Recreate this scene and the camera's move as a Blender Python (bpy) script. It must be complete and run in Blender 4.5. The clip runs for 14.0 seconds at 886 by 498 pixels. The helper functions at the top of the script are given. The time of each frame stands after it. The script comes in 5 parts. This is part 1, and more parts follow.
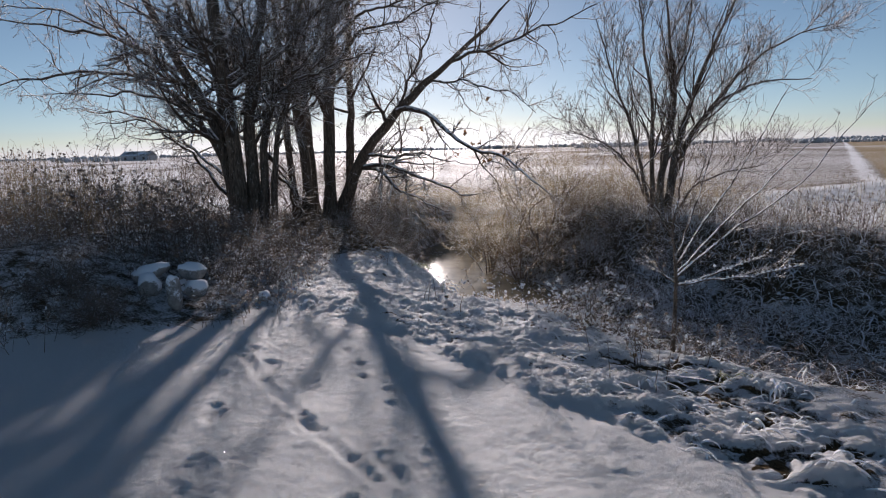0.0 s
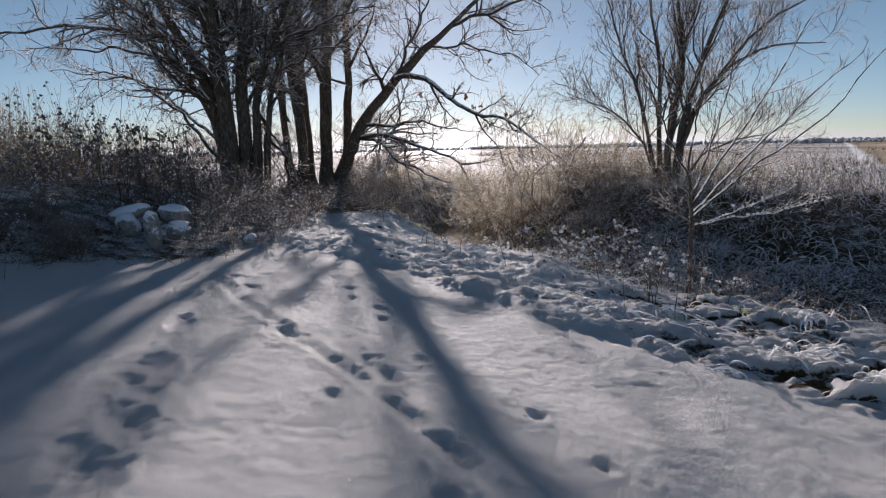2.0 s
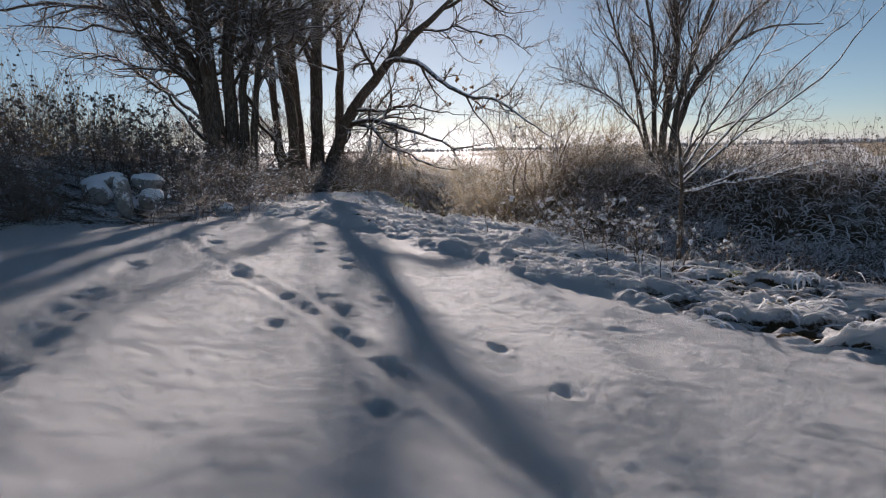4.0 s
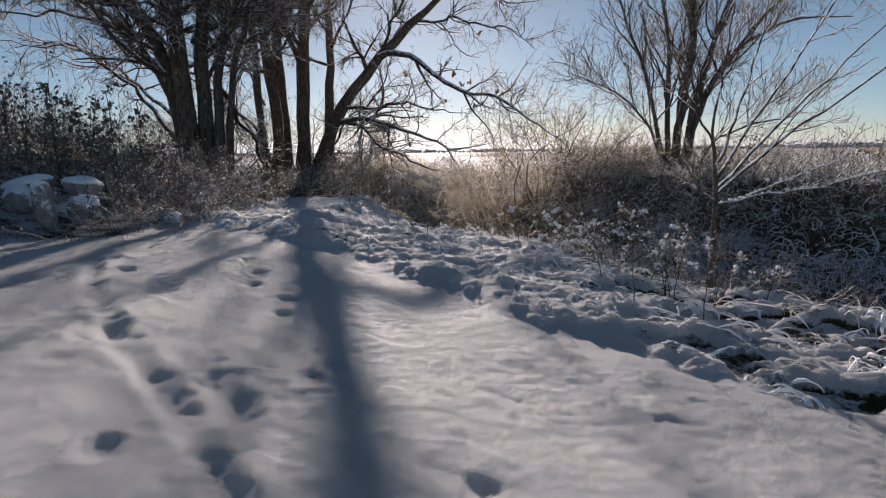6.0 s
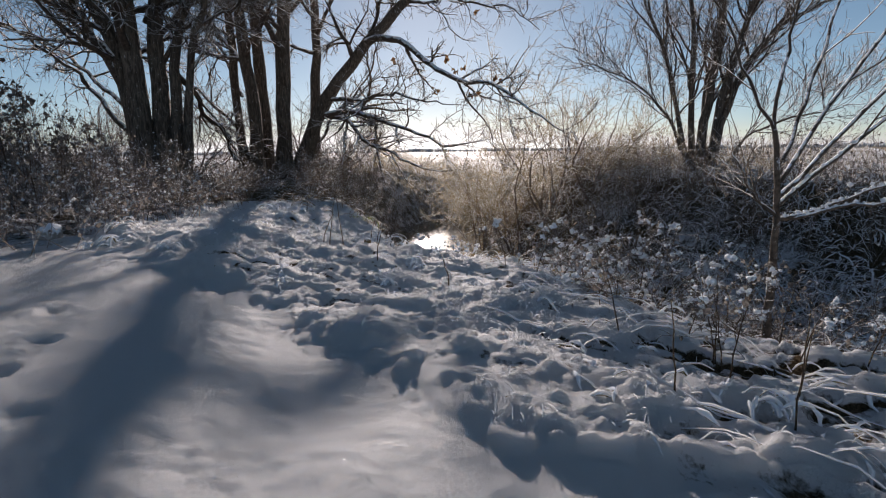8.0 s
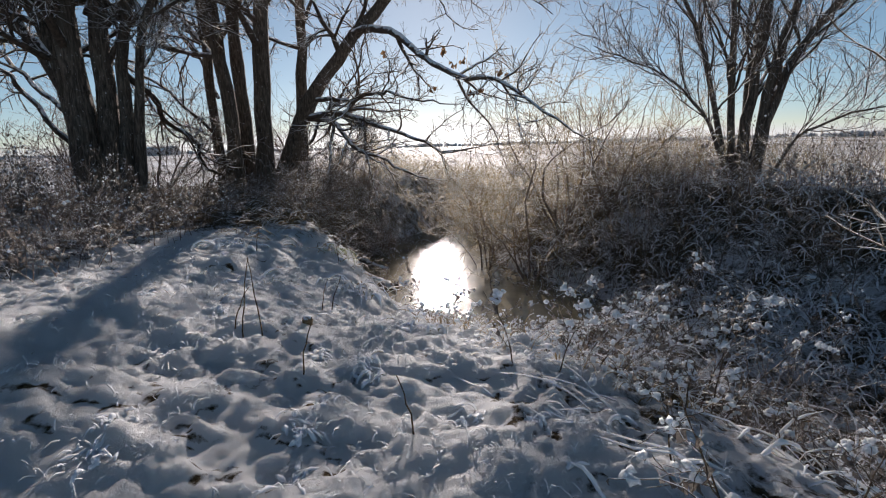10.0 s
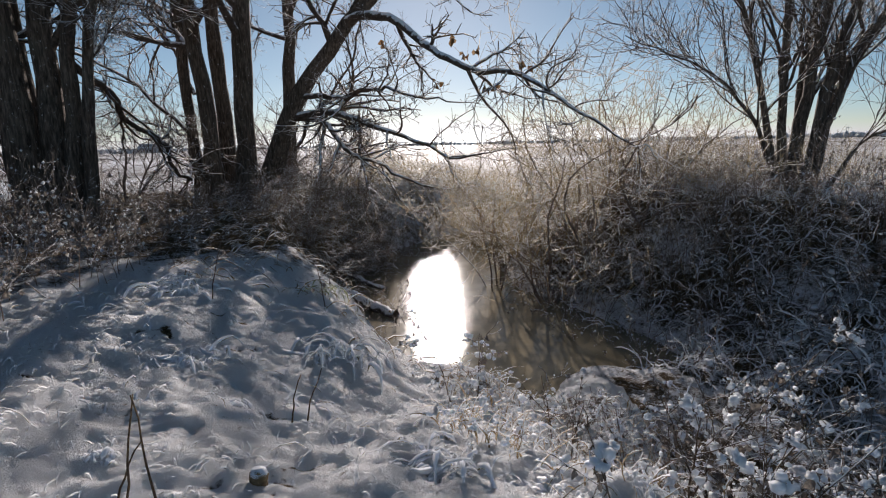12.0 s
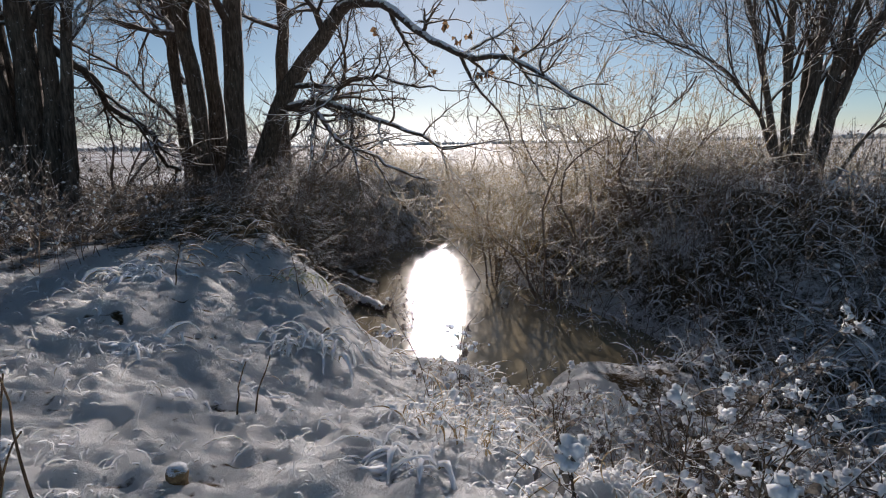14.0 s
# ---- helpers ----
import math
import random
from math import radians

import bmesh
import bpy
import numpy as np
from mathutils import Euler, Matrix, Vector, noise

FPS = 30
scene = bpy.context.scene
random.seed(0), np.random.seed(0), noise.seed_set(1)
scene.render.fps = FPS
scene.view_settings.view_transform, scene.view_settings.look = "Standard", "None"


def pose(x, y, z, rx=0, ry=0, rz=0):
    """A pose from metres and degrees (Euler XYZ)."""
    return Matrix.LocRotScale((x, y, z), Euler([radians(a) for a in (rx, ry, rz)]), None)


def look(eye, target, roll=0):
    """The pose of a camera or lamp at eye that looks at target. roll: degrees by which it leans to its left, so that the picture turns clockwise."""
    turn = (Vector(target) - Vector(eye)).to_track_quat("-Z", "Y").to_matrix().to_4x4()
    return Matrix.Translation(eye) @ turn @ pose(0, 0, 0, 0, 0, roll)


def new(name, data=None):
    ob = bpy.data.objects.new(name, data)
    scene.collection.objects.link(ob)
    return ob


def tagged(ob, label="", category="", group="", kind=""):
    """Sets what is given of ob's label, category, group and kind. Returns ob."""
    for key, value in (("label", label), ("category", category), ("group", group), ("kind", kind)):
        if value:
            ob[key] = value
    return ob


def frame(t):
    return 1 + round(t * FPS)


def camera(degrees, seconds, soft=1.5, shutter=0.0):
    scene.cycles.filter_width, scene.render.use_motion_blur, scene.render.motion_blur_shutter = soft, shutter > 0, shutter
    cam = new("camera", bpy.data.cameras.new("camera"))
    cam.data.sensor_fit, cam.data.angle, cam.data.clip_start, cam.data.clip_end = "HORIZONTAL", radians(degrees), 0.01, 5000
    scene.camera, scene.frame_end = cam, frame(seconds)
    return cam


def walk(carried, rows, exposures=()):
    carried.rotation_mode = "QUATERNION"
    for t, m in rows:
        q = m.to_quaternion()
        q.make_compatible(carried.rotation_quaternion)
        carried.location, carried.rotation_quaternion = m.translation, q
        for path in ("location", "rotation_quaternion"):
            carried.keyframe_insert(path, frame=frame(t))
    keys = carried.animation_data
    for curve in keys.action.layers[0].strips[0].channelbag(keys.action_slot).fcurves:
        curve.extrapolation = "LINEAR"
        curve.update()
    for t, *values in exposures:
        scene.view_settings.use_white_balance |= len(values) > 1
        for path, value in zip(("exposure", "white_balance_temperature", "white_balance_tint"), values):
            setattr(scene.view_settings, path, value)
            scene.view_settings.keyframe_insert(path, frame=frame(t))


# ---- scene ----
# ---------------------------------------------------------------- camera
EXPO, KELVIN = 0.35, 6650
cam = camera(78.0, 14.0, soft=1.15)
PATH = [
    (0, (0.145, -0.621, 1.95), (0.104, 1.346, 1.591), -1.5),
    (0.5, (0.085, -0.581, 1.762), (0.048, 1.386, 1.401), -1.4),
    (1, (0.051, -0.504, 1.57), (0.012, 1.463, 1.212), -1.3),
    (1.5, (0.064, -0.394, 1.359), (0.023, 1.573, 1.002), -1.3),
    (2, (0.139, -0.298, 1.142), (0.097, 1.67, 0.785), -1.3),
    (2.5, (0.229, -0.247, 0.95), (0.181, 1.72, 0.595), -1.4),
    (3, (0.279, -0.231, 0.805), (0.234, 1.737, 0.451), -1.3),
    (3.2, (0.296, -0.242, 0.764), (0.249, 1.725, 0.408), -1.4),
    (5.3, (0.418, 0.441, 0.712), (0.382, 2.411, 0.371), -1.1),
    (5.5, (0.436, 0.579, 0.725), (0.397, 2.548, 0.377), -1.0),
    (6, (0.462, 0.893, 0.726), (0.416, 2.862, 0.378), -0.9),
    (6.5, (0.485, 1.177, 0.711), (0.436, 3.145, 0.363), -0.9),
    (7, (0.528, 1.533, 0.689), (0.479, 3.502, 0.341), -0.8),
    (7.2, (0.554, 1.685, 0.678), (0.503, 3.654, 0.33), -0.6),
    (9.3, (1.17, 3.301, 0.73), (1.037, 5.263, 0.366), -1.7),
    (9.5, (1.113, 3.448, 0.784), (0.983, 5.41, 0.417), -1.6),
    (10, (0.937, 3.788, 0.884), (0.812, 5.75, 0.515), -1.6),
    (10.5, (0.774, 4.134, 0.96), (0.658, 6.096, 0.588), -1.5),
    (11, (0.713, 4.471, 1.014), (0.593, 6.432, 0.64), -1.5),
    (11.5, (0.708, 4.784, 1.01), (0.595, 6.746, 0.637), -1.4),
    (12, (0.686, 5.056, 0.975), (0.581, 7.018, 0.601), -1.3),
    (12.5, (0.651, 5.263, 0.937), (0.546, 7.225, 0.561), -1.3),
    (13, (0.666, 5.341, 0.891), (0.56, 7.303, 0.516), -1.2),
    (13.5, (0.723, 5.3, 0.836), (0.609, 7.262, 0.462), -1.1),
    (14, (0.816, 5.268, 0.837), (0.702, 7.229, 0.462), -1.0),
]
walk(cam, [(t, look(eye, target, roll)) for t, eye, target, roll in PATH], [(0, EXPO - 0.05, KELVIN - 60, 20), (3, EXPO - 0.03, KELVIN + 40, 19), (5.3, EXPO - 0.05, KELVIN + 220, 20), (7, EXPO - 0.05, KELVIN + 220, 20), (9.3, EXPO + 0.08, KELVIN, 16), (11, EXPO - 0.02, KELVIN, 16), (14, EXPO - 0.05, KELVIN, 16)])

# ---------------------------------------------------------------- light
SUN_EL, SUN_AZ = 17.0, 4.0      # degrees above the horizon, and to the left of +y
world = bpy.data.worlds.new("winter_sky")
scene.world = world
world.use_nodes = True
wt = world.node_tree
sky = wt.nodes.new("ShaderNodeTexSky")
sky.sky_type = "NISHITA"
sky.sun_disc = False
sky.sun_elevation = radians(SUN_EL)
sky.sun_rotation = radians(-SUN_AZ)
sky.air_density, sky.dust_density, sky.ozone_density = 1.0, 1.5, 2.4
sky.altitude = 3000
# cold winter haze: the sky is nowhere much redder than it is blue
split = wt.nodes.new("ShaderNodeSeparateColor")
join = wt.nodes.new("ShaderNodeCombineColor")
wt.links.new(sky.outputs["Color"], split.inputs[0])
redder = wt.nodes.new("ShaderNodeMath")
redder.operation = "MULTIPLY"
redder.inputs[1].default_value = 0.985
wt.links.new(split.outputs[0], redder.inputs[0])
wt.links.new(redder.outputs[0], join.inputs[0])
for channel, least in ((1, 1.02), (2, 1.02)):
    low_end = wt.nodes.new("ShaderNodeMath")
    low_end.operation = "MULTIPLY"
    low_end.inputs[1].default_value = least
    wt.links.new(split.outputs[0], low_end.inputs[0])
    top_end = wt.nodes.new("ShaderNodeMath")
    top_end.operation = "MAXIMUM"
    wt.links.new(low_end.outputs[0], top_end.inputs[0])
    wt.links.new(split.outputs[channel], top_end.inputs[1])
    wt.links.new(top_end.outputs[0], join.inputs[channel])
haze = wt.nodes.new("ShaderNodeHueSaturation")
haze.inputs["Saturation"].default_value = 0.96
haze.inputs["Hue"].default_value = 0.485
wt.links.new(join.outputs[0], haze.inputs["Color"])
wt.links.new(haze.outputs["Color"], wt.nodes["Background"].inputs["Color"])
wt.nodes["Background"].inputs["Strength"].default_value = 0.058
sun_data = bpy.data.lights.new("sun", "SUN")
sun_data.energy, sun_data.angle, sun_data.color = 5.0, radians(0.9), (1.0, 0.935, 0.875)
sun = new("sun", sun_data)
sa, se = radians(SUN_AZ), radians(SUN_EL)
SUN_DIR = Vector((-math.sin(sa) * math.cos(se), math.cos(sa) * math.cos(se), math.sin(se)))
sun.matrix_world = look(SUN_DIR * 60, (0, 0, 0))


# ---------------------------------------------------------------- materials
def material(name):
    m = bpy.data.materials.new(name)
    m.use_nodes = True
    nt = m.node_tree
    return m, nt, nt.nodes["Principled BSDF"]


def node(nt, kind, **sets):
    n = nt.nodes.new(kind)
    for key, value in sets.items():
        n.inputs[key.replace("_", " ")].default_value = value
    return n


def noise_tex(nt, scale, detail=4.0, rough=0.55):
    g = nt.nodes.new("ShaderNodeNewGeometry")
    n = node(nt, "ShaderNodeTexNoise", Scale=scale, Detail=detail, Roughness=rough)
    nt.links.new(g.outputs["Position"], n.inputs["Vector"])
    return n.outputs["Fac"]


def ramp(nt, fac, stops):
    r = nt.nodes.new("ShaderNodeValToRGB")
    while len(r.color_ramp.elements) < len(stops):
        r.color_ramp.elements.new(0.5)
    for e, (p, c) in zip(r.color_ramp.elements, stops):
        e.position, e.color = p, (*c, 1)
    nt.links.new(fac, r.inputs["Fac"])
    return r.outputs["Color"]


def maths(nt, op, a, b=None, clamp=False):
    n = nt.nodes.new("ShaderNodeMath")
    n.operation, n.use_clamp = op, clamp
    for i, v in enumerate((a, b)):
        if v is None:
            continue
        if isinstance(v, (int, float)):
            n.inputs[i].default_value = v
        else:
            nt.links.new(v, n.inputs[i])
    return n.outputs[0]


def blend(nt, fac, a, b):
    n = nt.nodes.new("ShaderNodeMix")
    n.data_type = "RGBA"
    nt.links.new(fac, n.inputs[0])
    for i, c in ((6, a), (7, b)):
        if isinstance(c, tuple):
            n.inputs[i].default_value = (*c, 1)
        else:
            nt.links.new(c, n.inputs[i])
    return n.outputs[2]


def add_bump(nt, bsdf, layers):
    last = None
    for height, strength, distance in layers:
        b = nt.nodes.new("ShaderNodeBump")
        b.inputs["Strength"].default_value, b.inputs["Distance"].default_value = strength, distance
        nt.links.new(height, b.inputs["Height"])
        if last:
            nt.links.new(last, b.inputs["Normal"])
        last = b.outputs["Normal"]
    nt.links.new(last, bsdf.inputs["Normal"])
    return last


SNOW = (0.89, 0.905, 0.95)


def snowy(name, dark, light, amount, frost=0.0, scale=30.0, rough=0.85, through_light=0.5, thin=0.0):
    """Stems, bark or leaves with snow lying on their upper sides: amount 0 none, 1 nearly all.
    through_light, thin: how much light passes through the snow, and through the stem or leaf itself."""
    m, nt, p = material(name)
    g = nt.nodes.new("ShaderNodeNewGeometry")
    sep = nt.nodes.new("ShaderNodeSeparateXYZ")
    nt.links.new(g.outputs["Normal"], sep.inputs[0])
    patch = noise_tex(nt, scale * 0.35, 3.0)
    fine = noise_tex(nt, scale * 4, 2.0)
    base = ramp(nt, noise_tex(nt, scale, 5.0), [(0.3, dark), (0.7, light)])
    v = maths(nt, "ADD", sep.outputs["Z"], maths(nt, "MULTIPLY", maths(nt, "SUBTRACT", patch, 0.5), 2.2))
    v = maths(nt, "ADD", v, maths(nt, "MULTIPLY", maths(nt, "SUBTRACT", fine, 0.5), 0.8))
    v = maths(nt, "ADD", v, 2.0 * amount - 1.15)
    v = maths(nt, "MULTIPLY", v, 4.0, clamp=True)
    if frost:
        v = maths(nt, "MAXIMUM", v, maths(nt, "MULTIPLY", fine, 2 * frost, clamp=True), clamp=True)
    colour = blend(nt, v, base, SNOW)
    nt.links.new(colour, p.inputs["Base Color"])
    p.inputs["Roughness"].default_value = rough
    p.inputs["Specular IOR Level"].default_value = 0.3
    add_bump(nt, p, [(noise_tex(nt, scale * 1.5, 5.0), 0.6, 0.01)])
    share = maths(nt, "ADD", maths(nt, "MULTIPLY", v, through_light - thin), thin)
    nt.links.new(share, p.inputs["Subsurface Weight"])
    p.inputs["Subsurface Radius"].default_value = (1.0, 0.93, 0.8)
    p.inputs["Subsurface Scale"].default_value = 0.03
    return m


def snow_ground():
    m, nt, p = material("snow_ground")
    g = nt.nodes.new("ShaderNodeNewGeometry")
    # bare: share of litter, raised too where build_ground paints shade
    at = nt.nodes.new("ShaderNodeAttribute")
    at.attribute_name = "bare"
    litter = ramp(nt, noise_tex(nt, 60, 6.0, 0.7), [(0.3, (0.035, 0.025, 0.016)), (0.5, (0.11, 0.08, 0.05)), (0.72, (0.26, 0.20, 0.13))])
    stalks = ramp(nt, noise_tex(nt, 3, 6.0, 0.7), [(0.3, (0.17, 0.125, 0.075)), (0.7, (0.36, 0.28, 0.18))])
    sep = nt.nodes.new("ShaderNodeSeparateXYZ")
    nt.links.new(g.outputs["Position"], sep.inputs[0])
    # the stubble field begins beyond a snowed-up track that runs off to the right
    verge = maths(nt, "SUBTRACT", maths(nt, "SUBTRACT", sep.outputs["X"], maths(nt, "MULTIPLY", sep.outputs["Y"], 0.69)), 3.5)
    verge = maths(nt, "ADD", verge, maths(nt, "MULTIPLY", maths(nt, "SUBTRACT", noise_tex(nt, 0.4, 3.0), 0.5), 1.5))
    beyond = maths(nt, "MULTIPLY", maths(nt, "SUBTRACT", sep.outputs["Y"], 18.0), 0.2, clamp=True)
    stub = maths(nt, "MULTIPLY", maths(nt, "MULTIPLY", verge, 1.5, clamp=True), beyond)
    track = maths(nt, "MULTIPLY", maths(nt, "SUBTRACT", maths(nt, "MULTIPLY", maths(nt, "ADD", verge, 1.9), 1.5, clamp=True), maths(nt, "MULTIPLY", maths(nt, "ADD", verge, 0.6), 1.5, clamp=True)), beyond, clamp=True)
    litter = blend(nt, stub, litter, stalks)
    n1 = noise_tex(nt, 5.0, 6.0, 0.62)
    n2 = noise_tex(nt, 38.0, 4.0, 0.6)
    v = maths(nt, "ADD", maths(nt, "MULTIPLY", n1, 0.75), maths(nt, "MULTIPLY", n2, 0.5))
    v = maths(nt, "ADD", v, maths(nt, "SUBTRACT", at.outputs["Fac"], 1.03))
    v = maths(nt, "ADD", v, maths(nt, "SUBTRACT", maths(nt, "MULTIPLY", stub, 0.10), maths(nt, "MULTIPLY", track, 0.10)))
    v = maths(nt, "MULTIPLY", v, 6.0, clamp=True)
    nt.links.new(blend(nt, v, SNOW, litter), p.inputs["Base Color"])
    p.inputs["Roughness"].default_value = 0.70
    p.inputs["Subsurface Weight"].default_value = 0.7
    p.inputs["Subsurface Radius"].default_value = (0.9, 0.95, 1.0)
    p.inputs["Subsurface Scale"].default_value = 0.10
    nt.links.new(maths(nt, "MULTIPLY", maths(nt, "SUBTRACT", 1.0, v), 0.45), p.inputs["Specular IOR Level"])
    add_bump(nt, p, [(noise_tex(nt, 34, 6.0, 0.66), 1.0, 0.045), (noise_tex(nt, 62, 5.0, 0.7), 1.0, 0.028), (noise_tex(nt, 90, 5.0, 0.7), 1.0, 0.02), (noise_tex(nt, 350, 3.0, 0.7), 1.0, 0.006)])
    return m


def water_material():
    m, nt, p = material("stream_water")
    nt.links.new(ramp(nt, noise_tex(nt, 2.0, 4.0), [(0.3, (0.20, 0.165, 0.105)), (0.7, (0.32, 0.27, 0.18))]), p.inputs["Base Color"])
    p.inputs["Roughness"].default_value = 0.09
    p.inputs["IOR"].default_value = 1.33
    g = nt.nodes.new("ShaderNodeNewGeometry")
    mp = node(nt, "ShaderNodeMapping", Scale=(1.0, 0.55, 1.0))
    nt.links.new(g.outputs["Position"], mp.inputs["Vector"])
    w = node(nt, "ShaderNodeTexNoise", Scale=14.0, Detail=3.0)
    nt.links.new(mp.outputs[0], w.inputs["Vector"])
    add_bump(nt, p, [(w.outputs["Fac"], 0.10, 0.02), (noise_tex(nt, 70, 2.0), 0.25, 0.004)])
    return m


M_GROUND = snow_ground()
M_WATER = water_material()


def ice_material():
    m, nt, p = material("ice_crystal")
    nt.links.new(ramp(nt, noise_tex(nt, 400, 1.0), [(0.3, (0.85, 0.88, 0.92)), (0.7, (0.95, 0.96, 0.98))]), p.inputs["Base Color"])
    p.inputs["Roughness"].default_value = 0.12
    p.inputs["IOR"].default_value = 1.31
    p.inputs["Specular IOR Level"].default_value = 1.0
    return m


M_ICE = ice_material()
M_SNOW = snowy("snow_clump", (0.8, 0.8, 0.8), (0.86, 0.88, 0.9), 1.0, through_light=0.63)
def bark_material():
    """Grey-brown fissured bark, the furrows running up the stem, with a little blown snow."""
    m, nt, p = material("fissured_bark")
    g = nt.nodes.new("ShaderNodeNewGeometry")
    mp = node(nt, "ShaderNodeMapping", Scale=(1.0, 1.0, 0.14))
    nt.links.new(g.outputs["Position"], mp.inputs["Vector"])
    f = node(nt, "ShaderNodeTexNoise", Scale=42.0, Detail=6.0, Roughness=0.65)
    nt.links.new(mp.outputs[0], f.inputs["Vector"])
    col = ramp(nt, f.outputs["Fac"], [(0.32, (0.030, 0.023, 0.018)), (0.5, (0.10, 0.08, 0.064)), (0.68, (0.23, 0.19, 0.155))])
    moss = maths(nt, "MULTIPLY", maths(nt, "SUBTRACT", noise_tex(nt, 3.0, 4.0), 0.52), 5.0, clamp=True)
    col = blend(nt, maths(nt, "MULTIPLY", moss, 0.5), col, (0.16, 0.15, 0.12))
    fleck = maths(nt, "MULTIPLY", maths(nt, "SUBTRACT", noise_tex(nt, 24, 5.0, 0.7), 0.63), 14.0, clamp=True)
    nt.links.new(blend(nt, fleck, col, SNOW), p.inputs["Base Color"])
    p.inputs["Roughness"].default_value = 0.9
    p.inputs["Specular IOR Level"].default_value = 0.2
    add_bump(nt, p, [(f.outputs["Fac"], 0.9, 0.03), (noise_tex(nt, 150, 3.0), 0.4, 0.004)])
    return m


M_TRUNK = bark_material()
M_BARK = snowy("dark_bark", (0.030, 0.022, 0.017), (0.115, 0.088, 0.066), 0.10, scale=26, through_light=0.36)
M_LIMB = snowy("limb_bark", (0.035, 0.026, 0.020), (0.13, 0.10, 0.08), 0.44, scale=26, through_light=0.45)
M_TWIG = snowy("frosted_twig", (0.05, 0.036, 0.028), (0.17, 0.125, 0.09), 0.44, scale=40, through_light=0.7, thin=0.15)
M_SHRUB = snowy("frosted_shrub_twig", (0.11, 0.078, 0.036), (0.34, 0.25, 0.115), 0.36, scale=40, through_light=0.95, thin=0.8)
M_DITCH = snowy("ditch_straw", (0.12, 0.078, 0.038), (0.38, 0.27, 0.14), 0.38, scale=40, through_light=0.7, thin=0.5)
M_REDTWIG = snowy("brown_stem", (0.045, 0.027, 0.019), (0.17, 0.105, 0.07), 0.33, frost=0.06, scale=50, through_light=0.4, thin=0.2)
M_WEED = snowy("dark_weed_stem", (0.03, 0.02, 0.014), (0.12, 0.075, 0.048), 0.27, scale=50, through_light=0.3, thin=0.1)
M_STRAW = snowy("dry_straw", (0.17, 0.13, 0.07), (0.42, 0.33, 0.2), 0.62, scale=40, through_light=0.90, thin=0.85)
M_GRASS = snowy("snow_laden_grass", (0.2, 0.16, 0.09), (0.42, 0.35, 0.2), 1.05, scale=30, through_light=0.63, thin=0.6)
M_BENT = snowy("snowy_bent_stem", (0.09, 0.06, 0.035), (0.28, 0.2, 0.12), 0.84, scale=34, through_light=0.55, thin=0.5)
M_LONG = snowy("coated_long_grass", (0.12, 0.11, 0.045), (0.33, 0.27, 0.13), 0.94, scale=22, through_light=0.6, thin=0.6)
M_SAPLING = snowy("young_bark", (0.045, 0.033, 0.025), (0.16, 0.12, 0.09), 0.44, scale=30, through_light=0.4)
M_STUB = snowy("torn_wood", (0.12, 0.07, 0.035), (0.34, 0.23, 0.12), 0.35, scale=60, through_light=0.3)
M_LEAF = snowy("dead_leaf", (0.045, 0.028, 0.019), (0.14, 0.085, 0.052), 0.16, frost=0.08, scale=60, through_light=0.54, thin=0.12)
M_OAK = snowy("russet_leaf", (0.12, 0.06, 0.028), (0.28, 0.15, 0.07), 0.05, scale=60, through_light=0.5, thin=0.55)
M_GREEN = snowy("green_blade", (0.16, 0.19, 0.05), (0.34, 0.36, 0.12), 0.35, scale=30, through_light=0.3, thin=0.8)
M_STONE = snowy("field_stone", (0.12, 0.11, 0.10), (0.34, 0.31, 0.28), 0.57, frost=0.1, scale=14, through_light=0.15)
# distance haze is put into the pale colours of the far woods and farm
M_FAR = snowy("haze_paled_wood", (0.42, 0.44, 0.48), (0.6, 0.61, 0.64), 0.18, scale=0.5, through_light=0.0)
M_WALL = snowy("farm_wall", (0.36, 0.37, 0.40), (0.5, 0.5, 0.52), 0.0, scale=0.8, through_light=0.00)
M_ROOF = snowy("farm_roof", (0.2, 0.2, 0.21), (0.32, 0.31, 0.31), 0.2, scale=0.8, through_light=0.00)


# ---------------------------------------------------------------- mesh helpers
rng = np.random.default_rng(7)


def mesh_of(name, verts, faces, mat, smooth=True):
    """verts (N, 3); faces: one (M, 3 or 4) array, or a list of such."""
    me = bpy.data.meshes.new(name)
    if not isinstance(faces, list):
        faces = [faces]
    verts = np.asarray(verts, dtype=np.float32)
    loops = np.concatenate([f.reshape(-1) for f in faces]).astype(np.int32)
    sizes = np.concatenate([np.full(len(f), f.shape[1]) for f in faces]).astype(np.int32)
    starts = np.concatenate([[0], np.cumsum(sizes)[:-1]]).astype(np.int32)
    me.vertices.add(len(verts))
    me.vertices.foreach_set("co", verts.ravel())
    me.loops.add(len(loops))
    me.loops.foreach_set("vertex_index", loops)
    me.polygons.add(len(sizes))
    me.polygons.foreach_set("loop_start", starts)
    me.polygons.foreach_set("loop_total", sizes)
    me.polygons.foreach_set("use_smooth", np.full(len(sizes), smooth))
    me.update(calc_edges=True)
    me.materials.append(mat)
    return me


